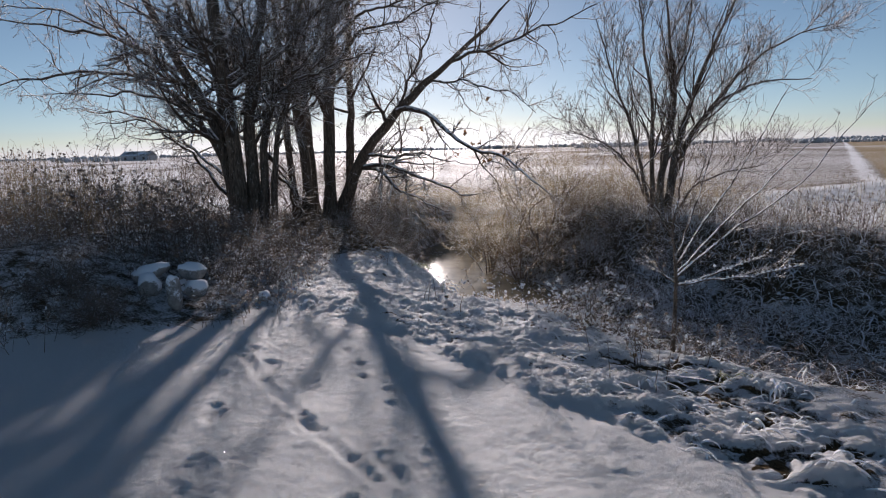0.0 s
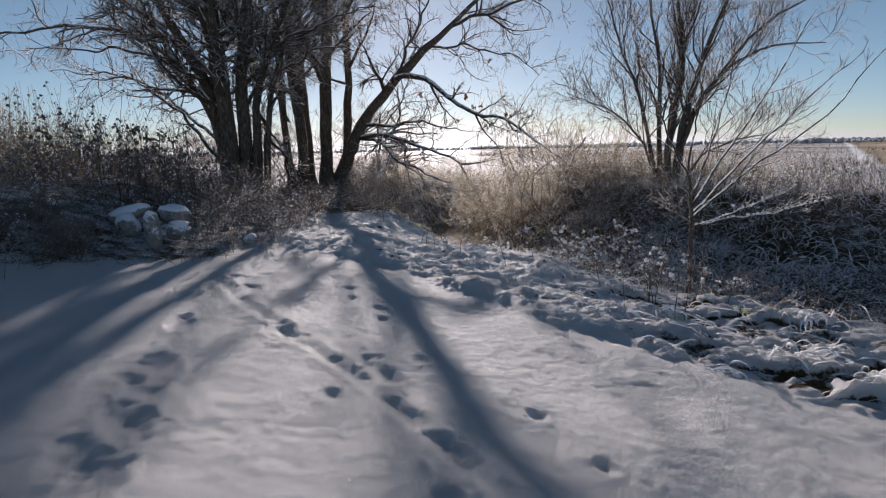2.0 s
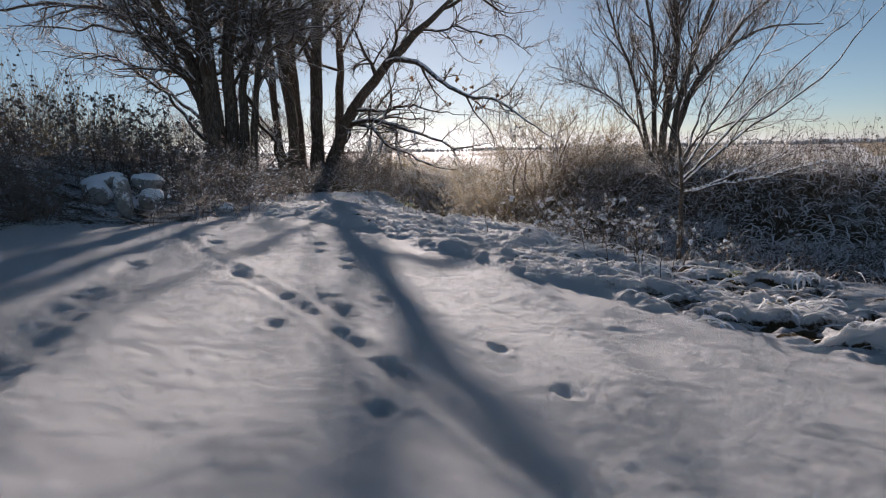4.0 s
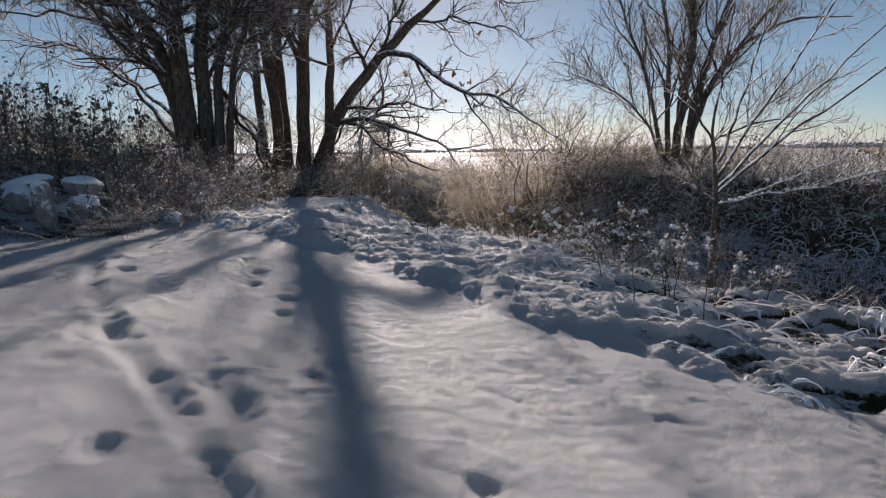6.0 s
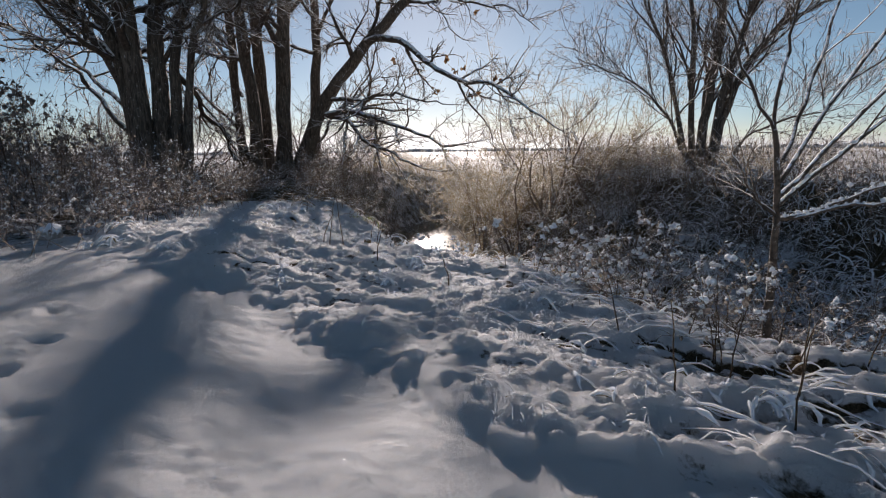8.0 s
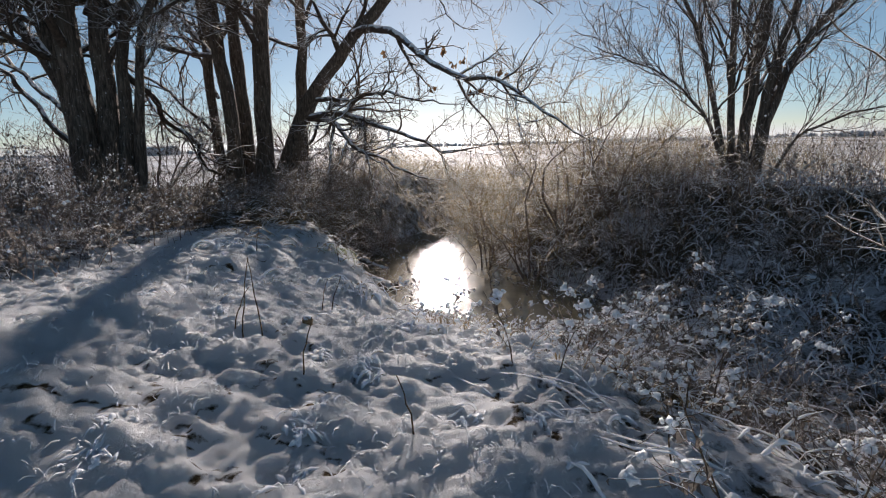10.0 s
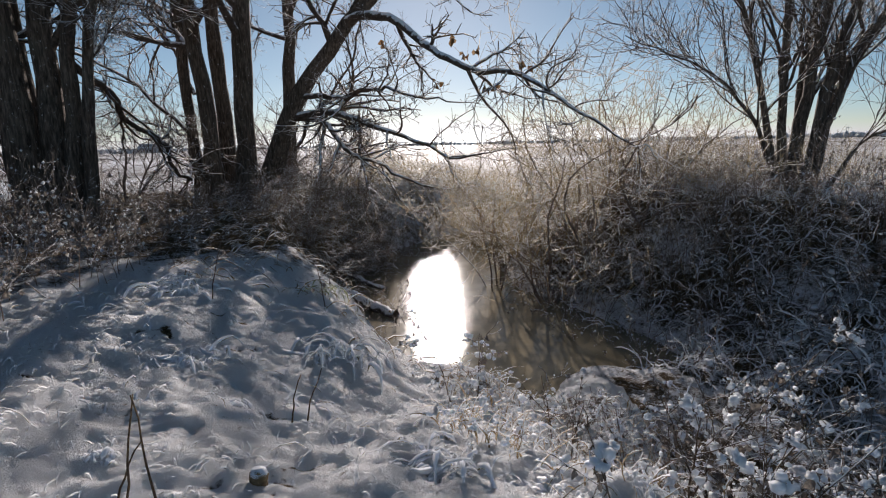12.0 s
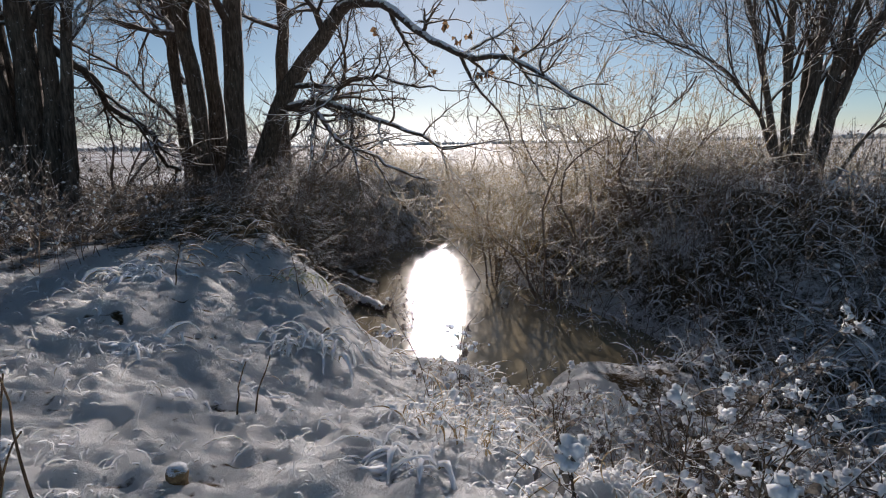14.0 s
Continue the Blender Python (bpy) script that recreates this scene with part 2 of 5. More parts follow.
class Soup:
    """Gathers verts and faces of many small solids into one mesh."""

    def __init__(self):
        self.v, self.q, self.t, self.n = [], [], [], 0

    def add(self, verts, quads=None, tris=None):
        if quads is not None and len(quads):
            self.q.append(quads + self.n)
        if tris is not None and len(tris):
            self.t.append(tris + self.n)
        self.v.append(verts)
        self.n += len(verts)
        return self

    def join(self, other):
        start = self.n
        self.q += [q + start for q in other.q]
        self.t += [t + start for t in other.t]
        self.v += other.v
        self.n += other.n
        return self

    def tubes(self, P, R, sides=3):
        """P (N, K, 3) centre lines, R (N, K) radii; closed by tapering ends."""
        N, K, _ = P.shape
        if N == 0:
            return self
        T = np.gradient(P, axis=1)
        T /= np.linalg.norm(T, axis=2, keepdims=True) + 1e-9
        ref = np.where(np.abs(T[:, :1, 2:3]) > 0.8, np.array([[[1.0, 0.13, 0.0]]]), np.array([[[0.1, 0.05, 1.0]]]))
        A = np.cross(T, np.broadcast_to(ref, T.shape))
        A /= np.linalg.norm(A, axis=2, keepdims=True) + 1e-9
        B = np.cross(T, A)
        ang = np.arange(sides) * 2 * np.pi / sides
        ring = A[:, :, None, :] * np.cos(ang)[None, None, :, None] + B[:, :, None, :] * np.sin(ang)[None, None, :, None]
        V = P[:, :, None, :] + ring * R[:, :, None, None]
        idx = np.arange(N * K * sides).reshape(N, K, sides)
        a, b = idx[:, :-1, :], idx[:, 1:, :]
        quads = np.stack([a, np.roll(a, -1, 2), np.roll(b, -1, 2), b], -1).reshape(-1, 4)
        self.add(V.reshape(-1, 3), quads)
        return self

    def blobs(self, C, S, rg, squash=0.75, small=False):
        """Rough little lumps: C (N, 3) centres, S (N,) sizes; small ones with fewer faces."""
        BV, BF = (OCT_V, OCT_F) if small else (ICO_V, ICO_F)
        N = len(C)
        if N == 0:
            return self
        V = BV[None] * (1 + 0.28 * rg.standard_normal((N, len(BV), 1)))
        V = V * S[:, None, None] * np.array([1, 1, squash]) * (0.75 + 0.5 * rg.random((N, 1, 3))) + C[:, None, :]
        F = BF[None] + (np.arange(N) * len(BV))[:, None, None]
        self.add(V.reshape(-1, 3), None, F.reshape(-1, 3))
        return self

    def cushions(self, C, S, rg, squash=0.6):
        """Smooth pillows of snow: C (N, 3) centres, S (N,) sizes."""
        N = len(C)
        V = PUFF_V[None]
        w = np.ones((N, len(PUFF_V)))
        for _ in range(3):
            k, ph = 2.2 * rg.standard_normal((N, 1, 3)), rg.uniform(0, 6.28, (N, 1))
            w = w + 0.13 * np.sin((k * V).sum(-1) + ph)
        V = V * w[:, :, None] * S[:, None, None] * (0.6 + 0.8 * rg.random((N, 1, 3))) * np.array([1, 1, squash]) + C[:, None, :]
        F = PUFF_F[None] + (np.arange(N) * len(PUFF_V))[:, None, None]
        self.add(V.reshape(-1, 3), None, F.reshape(-1, 3))
        return self

    def leaves(self, C, D, S, rg):
        """Curled dry leaves with a little thickness: centres, hanging directions, sizes."""
        N = len(C)
        if N == 0:
            return self
        side = np.cross(D, rg.standard_normal((N, 3)))
        side /= np.linalg.norm(side, axis=1, keepdims=True) + 1e-9
        nrm = np.cross(D, side)
        rows = []
        for u, w, c in ((0, 0, 0), (0.45, -0.40, 0.20), (0.5, 0, 0.06), (0.55, 0.40, 0.22), (1.0, 0, -0.14)):
            rows.append(C + D * (u * S)[:, None] + side * (w * S)[:, None] + nrm * (c * S)[:, None])
        V = np.stack(rows, 1)
        V = np.concatenate([V, V + nrm[:, None, :] * (0.05 * S)[:, None, None]], 1)
        f = np.array([(0, 2, 1), (0, 3, 2), (1, 2, 4), (2, 3, 4), (5, 6, 7), (5, 7, 8), (6, 9, 7), (7, 9, 8)])
        F = f[None] + (np.arange(N) * 10)[:, None, None]
        self.add(V.reshape(-1, 3), None, F.reshape(-1, 3))
        return self

    def mesh(self, name, mat, origin=(0, 0, 0), smooth=True):
        faces = []
        if self.q:
            faces.append(np.concatenate(self.q))
        if self.t:
            faces.append(np.concatenate(self.t))
        return mesh_of(name, np.concatenate(self.v) - np.array(origin), faces, mat, smooth)


_b = bmesh.new()
bmesh.ops.create_icosphere(_b, subdivisions=1, radius=1)
ICO_V = np.array([v.co[:] for v in _b.verts])
ICO_F = np.array([[v.index for v in f.verts] for f in _b.faces])
_b.free()
_b = bmesh.new()
bmesh.ops.create_icosphere(_b, subdivisions=2, radius=1)
OCT_V = np.array([(1, 0, 0), (0, 1, 0), (-1, 0, 0), (0, -1, 0), (0, 0, 1), (0, 0, -1)], float)
OCT_F = np.array([(0, 1, 4), (1, 2, 4), (2, 3, 4), (3, 0, 4), (1, 0, 5), (2, 1, 5), (3, 2, 5), (0, 3, 5)])
PUFF_V = np.array([v.co[:] for v in _b.verts])
PUFF_F = np.array([[v.index for v in f.verts] for f in _b.faces])
_b.free()


def thing(name, origin, label, category, group="", kind=""):
    ob = new(name)
    ob.empty_display_size = 0.1
    ob.location = origin
    return tagged(ob, label, category, group, kind)


def part_of(parent, name, soup, mat, label="", kind="", smooth=True, root=None):
    """A part of parent; root: the thing at the top, where parent is itself a part."""
    ob = new(name, soup.mesh(name, mat, (root or parent).location, smooth))
    ob.parent = parent
    return tagged(ob, label, kind=kind)


def stuff(name, soup, mat, label, category, smooth=True):
    return tagged(new(name, soup.mesh(name, mat, smooth=smooth)), label, category, kind="stuff")


# ---------------------------------------------------------------- the lie of the land
def lattice(ix, iy, seed):
    h = (ix.astype(np.int64) * 374761393 + iy.astype(np.int64) * 668265263 + seed * 982451653) & 0x7FFFFFFF
    h = ((h ^ (h >> 13)) * 1274126177) & 0x7FFFFFFF
    return ((h ^ (h >> 16)) & 0xFFFF) / 65535.0


def vnoise(x, y, seed=0):
    """Smooth value noise, 0 to 1."""
    ix, iy = np.floor(x), np.floor(y)
    fx, fy = x - ix, y - iy
    fx, fy = fx * fx * fx * (fx * (fx * 6 - 15) + 10), fy * fy * fy * (fy * (fy * 6 - 15) + 10)
    ix, iy = ix.astype(np.int64), iy.astype(np.int64)
    a, b = lattice(ix, iy, seed), lattice(ix + 1, iy, seed)
    c, d = lattice(ix, iy + 1, seed), lattice(ix + 1, iy + 1, seed)
    return (a * (1 - fx) + b * fx) * (1 - fy) + (c * (1 - fx) + d * fx) * fy


def fbm(x, y, octaves=4, seed=0):
    s, amp, tot = 0, 1.0, 0
    for k in range(octaves):
        c, sn = math.cos(0.7 * k + 0.4), math.sin(0.7 * k + 0.4)
        s = s + amp * (vnoise((x * c - y * sn) * 2 ** k + 17.3 * k, (x * sn + y * c) * 2 ** k - 9.1 * k, seed + k) - 0.5)
        tot += amp
        amp *= 0.5
    return s / tot


def step(a, b, v):
    u = np.clip((v - a) / (b - a), 0, 1)
    return u * u * (3 - 2 * u)


WATER_Z = -1.45
STREAM = [(40, -6), (12, 3.6), (7, 5.7), (4.3, 7.0), (2.4, 9.0), (1.05, 11.2), (0.15, 13.2), (-0.3, 15.2), (-0.1, 17.2), (1.3, 19.5), (4.0, 21.0), (9, 23), (30, 34)]


def to_stream(x, y):
    """Distance to the stream's middle line; positive on the near, left side."""
    best, side = np.full(np.shape(x), 1e9), np.ones(np.shape(x))
    for (ax, ay), (bx, by) in zip(STREAM, STREAM[1:]):
        dx, dy = bx - ax, by - ay
        u = np.clip(((x - ax) * dx + (y - ay) * dy) / (dx * dx + dy * dy), 0, 1)
        d = np.hypot(x - ax - u * dx, y - ay - u * dy)
        near = d < best
        side = np.where(near, np.sign(dx * (y - ay) - dy * (x - ax)), side)
        best = np.where(near, d, best)
    return best, side


BOOT_PRINTS = [(-1.09, 3.65, 10), (-1.95, 3.8, 5), (-0.28, 2.52, 30), (-0.96, 2.95, 20), (0.09, 1.78, 30), (-1.9, 4.36, -8), (-1.54, 4.03, 20),
               (-1.67, 3.1, 25), (-1.42, 2.39, 35), (-1.33, 2.08, 35), (-1.24, 1.78, 35), (-1.28, 1.5, 35), (-1.1, 1.38, 35)]
PAW_PRINTS = [(-0.42, 3.68), (-0.39, 3.42), (-0.08, 2.76), (-0.68, 3.88), (-0.93, 4.46), (-0.02, 2.90), (0.77, 1.85), (0.54, 2.24), (-0.75, 4.15), (0.09, 1.47), (-0.48, 2.2)]

DRAG_LINE = [(-1.93, 4.38), (-1.45, 3.62), (-0.85, 2.90), (-0.37, 2.40), (-0.04, 2.02), (0.25, 1.66), (0.6, 1.2)]


def rough_zone(x, y):
    """1 where snow lies over bent grass, 0 on the smooth track."""
    s = y + 0.765 * x - 4.55 + 0.5 * fbm(x * 1.3, y * 1.3, 3, 40)
    left = step(-1.5, -2.2, x) * step(5.6, 5.0, y - 0.55 * (x + 2.0))
    return step(0.0, 0.45, s) * (1 - left)


STROKE_RES, STROKE_X, STROKE_Y = 0.011, (-2.6, 3.7), (2.2, 9.4)


def snow_over_stems():
    """Height of the snow lying along fallen stems and on small clumps, on a fine regular grid."""
    rg = np.random.default_rng(91)
    nx, ny = int((STROKE_X[1] - STROKE_X[0]) / STROKE_RES), int((STROKE_Y[1] - STROKE_Y[0]) / STROKE_RES)
    high = np.zeros((ny, nx))

    def stamp(px, py, wide, tall):
        reach = int(wide.max() / STROKE_RES) + 1
        cx, cy = np.rint((px - STROKE_X[0]) / STROKE_RES).astype(int), np.rint((py - STROKE_Y[0]) / STROKE_RES).astype(int)
        for dx in range(-reach, reach + 1):
            for dy in range(-reach, reach + 1):
                ix, iy = cx + dx, cy + dy
                gap = np.hypot(ix * STROKE_RES + STROKE_X[0] - px, iy * STROKE_RES + STROKE_Y[0] - py) / wide
                on = (gap < 1) & (ix >= 0) & (ix < nx) & (iy >= 0) & (iy < ny)
                np.maximum.at(high, (iy[on], ix[on]), tall[on] * np.sqrt(1 - gap[on] ** 2))

    n, K = 5200, 26
    x, y = rg.uniform(*STROKE_X, n), rg.uniform(*STROKE_Y, n)
    ok = rough_zone(x, y) > 0.35
    x, y = x[ok], y[ok]
    n = len(x)
    a = 2.4 * np.pi * vnoise(x * 0.8, y * 0.8, 93) + 0.7 * rg.standard_normal(n)
    bend = 2.2 * rg.standard_normal(n)
    L, w, h = 0.06 + 0.38 * rg.random(n) ** 2, rg.uniform(0.010, 0.026, n), rg.uniform(0.012, 0.055, n)
    u = np.linspace(0, 1, K)
    way = a[:, None] + bend[:, None] * (u - 0.5)
    px = x[:, None] + np.cumsum(np.cos(way), 1) * (L / K)[:, None]
    py = y[:, None] + np.cumsum(np.sin(way), 1) * (L / K)[:, None]
    uneven = 0.6 + 0.8 * vnoise(px * 22, py * 22, 95)
    tall = h[:, None] * np.sin(np.pi * u)[None] ** 0.6 * uneven
    stamp(px.ravel(), py.ravel(), (w[:, None] * uneven).ravel(), tall.ravel())
    n = 2300
    x, y = rg.uniform(*STROKE_X, n), rg.uniform(*STROKE_Y, n)
    ok = (rough_zone(x, y) > 0.4) & (fbm(x * 1.8, y * 1.8, 3, 97) > -0.05)
    x, y = x[ok], y[ok]
    w = 0.014 + 0.03 * rg.random(len(x)) ** 2
    stamp(x, y, w, w * rg.uniform(0.7, 1.5, len(x)))
    for k in range(2):
        high[1:-1] = 0.25 * high[:-2] + 0.5 * high[1:-1] + 0.25 * high[2:]
        high[:, 1:-1] = 0.25 * high[:, :-2] + 0.5 * high[:, 1:-1] + 0.25 * high[:, 2:]
    return high


STROKES = snow_over_stems()


def on_stems(x, y):
    fx, fy = (x - STROKE_X[0]) / STROKE_RES, (y - STROKE_Y[0]) / STROKE_RES
    inside = (fx > 1) & (fy > 1) & (fx < STROKES.shape[1] - 2) & (fy < STROKES.shape[0] - 2)
    fx, fy = np.clip(fx, 0, STROKES.shape[1] - 2), np.clip(fy, 0, STROKES.shape[0] - 2)
    ix, iy = fx.astype(int), fy.astype(int)
    u, v = fx - ix, fy - iy
    z = (STROKES[iy, ix] * (1 - u) + STROKES[iy, ix + 1] * u) * (1 - v) + (STROKES[iy + 1, ix] * (1 - u) + STROKES[iy + 1, ix + 1] * u) * v
    return np.where(inside, z, 0)


def ledge(x, y):
    """How far up a drift lying on matted grass a place is: 0 in the slit in front of it, painted dark as shade, 1 on
    its top.
    """
    f = fbm(x * 2.1 + 0.9 * y + 0.25 * fbm(x * 6, y * 6, 2, 82), y * 4.6 - 0.5 * x, 3, 81)
    band = step(1.0, 1.7, x) * step(3.9, 3.2, x) * step(5.9, 5.2, y) * step(1.9, 2.5, y) * rough_zone(x, y)
    return f, band


def hummock(x, y):
    """Small snow-laden clumps of grass on the ridge: positive on a clump, and where they grow."""
    wx, wy = x + 0.10 * fbm(x * 7, y * 7, 2, 85), y + 0.10 * fbm(x * 7, y * 7, 2, 86)
    f = fbm(wx * 4.4, wy * 5.6, 3, 84)
    band = step(-2.3, -1.7, x) * step(1.9, 1.4, x) * step(4.2, 4.9, y) * step(8.8, 8.2, y) * rough_zone(x, y)
    return f, band * (0.45 + 0.9 * vnoise(x * 0.9, y * 0.9, 87))


def land(x, y, fine=True):
    x, y = np.asarray(x, float), np.asarray(y, float)
    d, side = to_stream(x, y)
    near = 0.06 - 0.155 * np.clip(x + 1.0, 0, 3.4) + 0.07 * rough_zone(x, y) * step(7.6, 6.2, y) * step(2.2, 1.0, x) - 0.20 * step(6.6, 8.2, y) * step(-1.4, 0.1, x)
    near = near + 0.75 * step(-2.9, -5.6, x) * step(3.8, 6.2, y) * step(11.0, 8.8, y)
    near = near - 0.15 * np.exp(-((x - 0.3) / 0.4) ** 2 - ((y - 8.1) / 0.7) ** 2)
    near = near + 0.04 * fbm(x * 0.6, y * 0.6, 3, 3)
    away = -0.22 + 0.12 * fbm(x * 0.25, y * 0.25, 3, 8) + 0.36 * np.exp(-((d - 4.4) / 1.5) ** 2) * step(0.9, 3.4, x)
    out = np.hypot(x, y)
    near = near * step(200, 40, out)
    away = away * step(200, 60, out)
    top = np.where(side > 0, near, away)
    reach = np.where(side > 0, 2.4, 4.0)
    wob = 0.5 * fbm(x * 0.9, y * 0.9, 3, 21)
    floor_z = -1.72 + 0.5 * step(1.15, 1.9, x) * step(11.0, 10.2, y) + 0.75 * np.exp(-((x - 0.7) / 0.9) ** 2) * step(10.4, 9.4, y)
    half = 0.76 + 0.42 * np.exp(-((y - 12.3) / 2.2) ** 2) + 0.5 * (side > 0) * np.exp(-((y - 13.6) / 1.3) ** 2)
    floor_z = floor_z + step(2.4, 3.4, x) * (0.22 * fbm(x * 0.8, y * 0.8, 3, 23) + 0.1 * fbm(x * 2.5, y * 2.5, 2, 24))
    k = step(0.0, 1.0, (d + wob - half) / (reach - half))
    k = np.where(side > 0, k, k ** 0.8)
    deep = 1 - step(6, 16, x) * step(15, 18, y)
    z = floor_z * (1 - k) * deep + top * (1 - (1 - k) * deep)
    if fine:
        near_fade = step(60, 20, out) * step(5.4, 3.4, np.abs(x - 0.1)) * step(13, 9.5, y)
        r = rough_zone(x, y)
        lumps = fbm(x * 3.2, y * 3.2, 3, 55)
        wx, wy = x + 0.22 * fbm(x * 3.5, y * 3.5, 3, 71), y + 0.22 * fbm(x * 3.5, y * 3.5, 3, 72)
        puff = np.sqrt(np.abs(fbm(wx * 4.0, wy * 4.0, 2, 77)) + 0.01)
        puff2 = np.sqrt(np.abs(fbm(wx * 10, wy * 8, 2, 78)) + 0.01)
        r2 = (1 - 0.45 * ledge(x, y)[1]) * r * (1 + 0.1 * step(1.0, 1.9, x)) * (1 + 0.1 * step(0.6, -0.2, x) * step(6.2, 6.9, y))
        z = z + near_fade * r2 * (0.09 * lumps + 0.045 * puff + 0.03 * puff2 - 0.045) + 0.65 * on_stems(x, y)
        z = z + (1 - r) * near_fade * (0.042 * fbm(x * 1.7, y * 1.7, 2, 12) + 0.013 * fbm(x * 5, y * 6, 3, 13) + 0.008 * fbm(x * 12, y * 12, 2, 14) + 0.011 * fbm(x * 23, y * 23, 2, 15) * (0.5 + vnoise(x * 2.2, y * 2.2, 16)))
        f, band = ledge(x, y)
        z = z + near_fade * band * (0.05 * step(-0.03, 0.05, f) + 0.035 * step(0.16, 0.22, f) - 0.02 * step(0.05, -0.06, np.abs(f)))
        f, band = hummock(x, y)
        z = z + near_fade * band * (0.012 * step(-0.08, 0.08, f) + 0.008 * step(0.08, 0.25, f) - 0.005)
        for px, py, turn in BOOT_PRINTS:
            c, sn = math.cos(radians(turn)), math.sin(radians(turn))
            u, w = (x - px) * c + (y - py) * sn, -(x - px) * sn + (y - py) * c
            q = np.sqrt((u / 0.075) ** 2 + (w / 0.16) ** 2 * (1 + 0.25 * np.sin(w * 30))) + 1.0 * fbm(x * 11, y * 11, 3, 5)
            z = z - 0.021 * step(1.5, 0.2, q) + 0.008 * np.exp(-((q - 1.55) / 0.28) ** 2)
        for (ax, ay), (bx, by) in zip(DRAG_LINE, DRAG_LINE[1:]):
            dx, dy = bx - ax, by - ay
            u = ((x - ax) * dx + (y - ay) * dy) / (dx * dx + dy * dy)
            v = ((x - ax) * dy - (y - ay) * dx) / math.hypot(dx, dy) + 0.05 * fbm(x * 5, y * 5, 2, 32)
            on = ((u >= 0) & (u <= 1)) * (0.45 + 0.9 * vnoise(x * 9, y * 9, 33))
            z = z + on * (-0.016 * np.exp(-(v / 0.045) ** 2) + 0.007 * np.exp(-((np.abs(v) - 0.075) / 0.03) ** 2))
        for px, py in PAW_PRINTS:
            q = np.hypot((x - px) / 0.042, (y - py) / 0.06) + 0.8 * fbm(x * 16, y * 16, 2, 6)
            z = z - 0.020 * step(1.4, 0.3, q) + 0.005 * np.exp(-((q - 1.6) / 0.3) ** 2)
    return z


def spread(lo, hi, fine, limit_lo, limit_hi, grow=1.11):
    mid = list(np.arange(lo, hi + fine / 2, fine))
    s, v, up = fine, hi, []
    while v < limit_hi:
        s *= grow
        v += s
        up.append(v)
    s, v, down = fine, lo, []
    while v > limit_lo:
        s *= grow
        v -= s
        down.append(v)
    return np.array(down[::-1] + mid + up)


def build_ground():
    xs, ys = spread(-2.4, 3.0, 0.019, -2600, 2600, 1.11), spread(1.0, 8.8, 0.019, -60, 4200, 1.075)
    X, Y = np.meshgrid(xs, ys)
    Z = land(X, Y)
    nx, ny = len(xs), len(ys)
    idx = np.arange(nx * ny).reshape(ny, nx)
    q = np.stack([idx[:-1, :-1], idx[:-1, 1:], idx[1:, 1:], idx[1:, :-1]], -1).reshape(-1, 4)
    me = mesh_of("ground", np.stack([X, Y, Z], -1).reshape(-1, 3), q, M_GROUND)
    d, side = to_stream(X, Y)
    r = rough_zone(X, Y)
    # last term: litter colour stands in for shade on the near ditch slope
    bare = 0.08 + (0.12 + 0.08 * step(0.6, 1.4, X)) * r * step(2.0, 3.5, Y) + 0.10 * r * step(1.2, 2.0, X) - 0.22 * r * step(2.4, 1.7, d) * step(1.0, 1.6, X) + 0.05 * r * step(1.4, 2.0, X) * step(5.4, 4.6, Y) + 0.60 * step(1.3, 2.2, X) * step(5.9, 6.9, Y) * step(8.5, 7.9, Y) * step(4.2, 3.0, X) * (side > 0)
    bare = np.where((side > 0) & (d < 2.6) & (Y > 8.2) & (X < 7), np.maximum(bare, (0.42 - 0.3 * step(0.8, 1.4, X)) * step(2.6, 1.2, d)), bare)
    far_bank = (side < 0) & (d < 5.5) & (X < 9.5)
    bare = np.where(far_bank, np.maximum(bare, (0.56 - 0.14 * step(2.4, 1.5, d) + 0.04 * step(3.0, 6.0, X) + 0.14 * step(13.5, 16, Y)) * step(6.0, 3.8, d) + 0.5 * fbm(X * 1.2, Y * 1.2, 3, 9)), bare)
    # ditch bed: patchy litter, thickened to paint in the hollow's shade
    bare = np.where((d < 2.0) & (X > 2.0) & (Y < 10), 0.54 + 0.4 * fbm(X * 1.5, Y * 1.5, 3, 19), bare)
    # gaps between stems: brown litter, which also imitates shade under the arches
    bare = bare + (0.04 + 0.08 * step(0.6, 1.4, X)) * r * step(0.010, 0.0, on_stems(X, Y)) * step(2.6, 3.4, Y) * step(9.3, 8.9, Y) * step(-2.5, -2.2, X) * step(3.6, 3.2, X)
    bare = np.maximum(bare, 0.50 * step(15.2, 16.2, Y) * step(25, 22, Y) * step(5.0, 3.5, np.abs(X - 0.3)))
    # shade under the drifts' edges is painted as litter-coloured slits
    f, band = ledge(X, Y)
    bare = bare + band * (0.42 * step(0.055, 0.01, np.abs(f + 0.04)) * step(-0.1, 0.2, fbm(X * 2.3, Y * 2.3, 2, 83)) - 0.16 * step(0.0, 0.05, f))
    # the clumps' shadowed near sides are painted as slits of litter colour
    f, band = hummock(X, Y)
    bare = bare + band * (0.28 * step(0.05, 0.01, np.abs(f + 0.06)) * step(-0.12, 0.15, fbm(X * 2.3, Y * 2.3, 2, 88)) - 0.10 * step(0.0, 0.05, f))
    thick = step(-1.4, -2.6, X) * step(5.0, 5.8, Y - 0.45 * (X + 2.2)) * step(15, 12, Y)
    bare = np.maximum(bare, 0.5 * thick)
    trees = step(7.5, 3.5, np.hypot((X + 4) / 1.2, (Y - 13.6) / 0.9))
    bare = np.maximum(bare, 0.62 * trees * (side > 0))
    out = np.hypot(X, Y)
    field = step(15, 26, Y) * step(2500, 900, out)
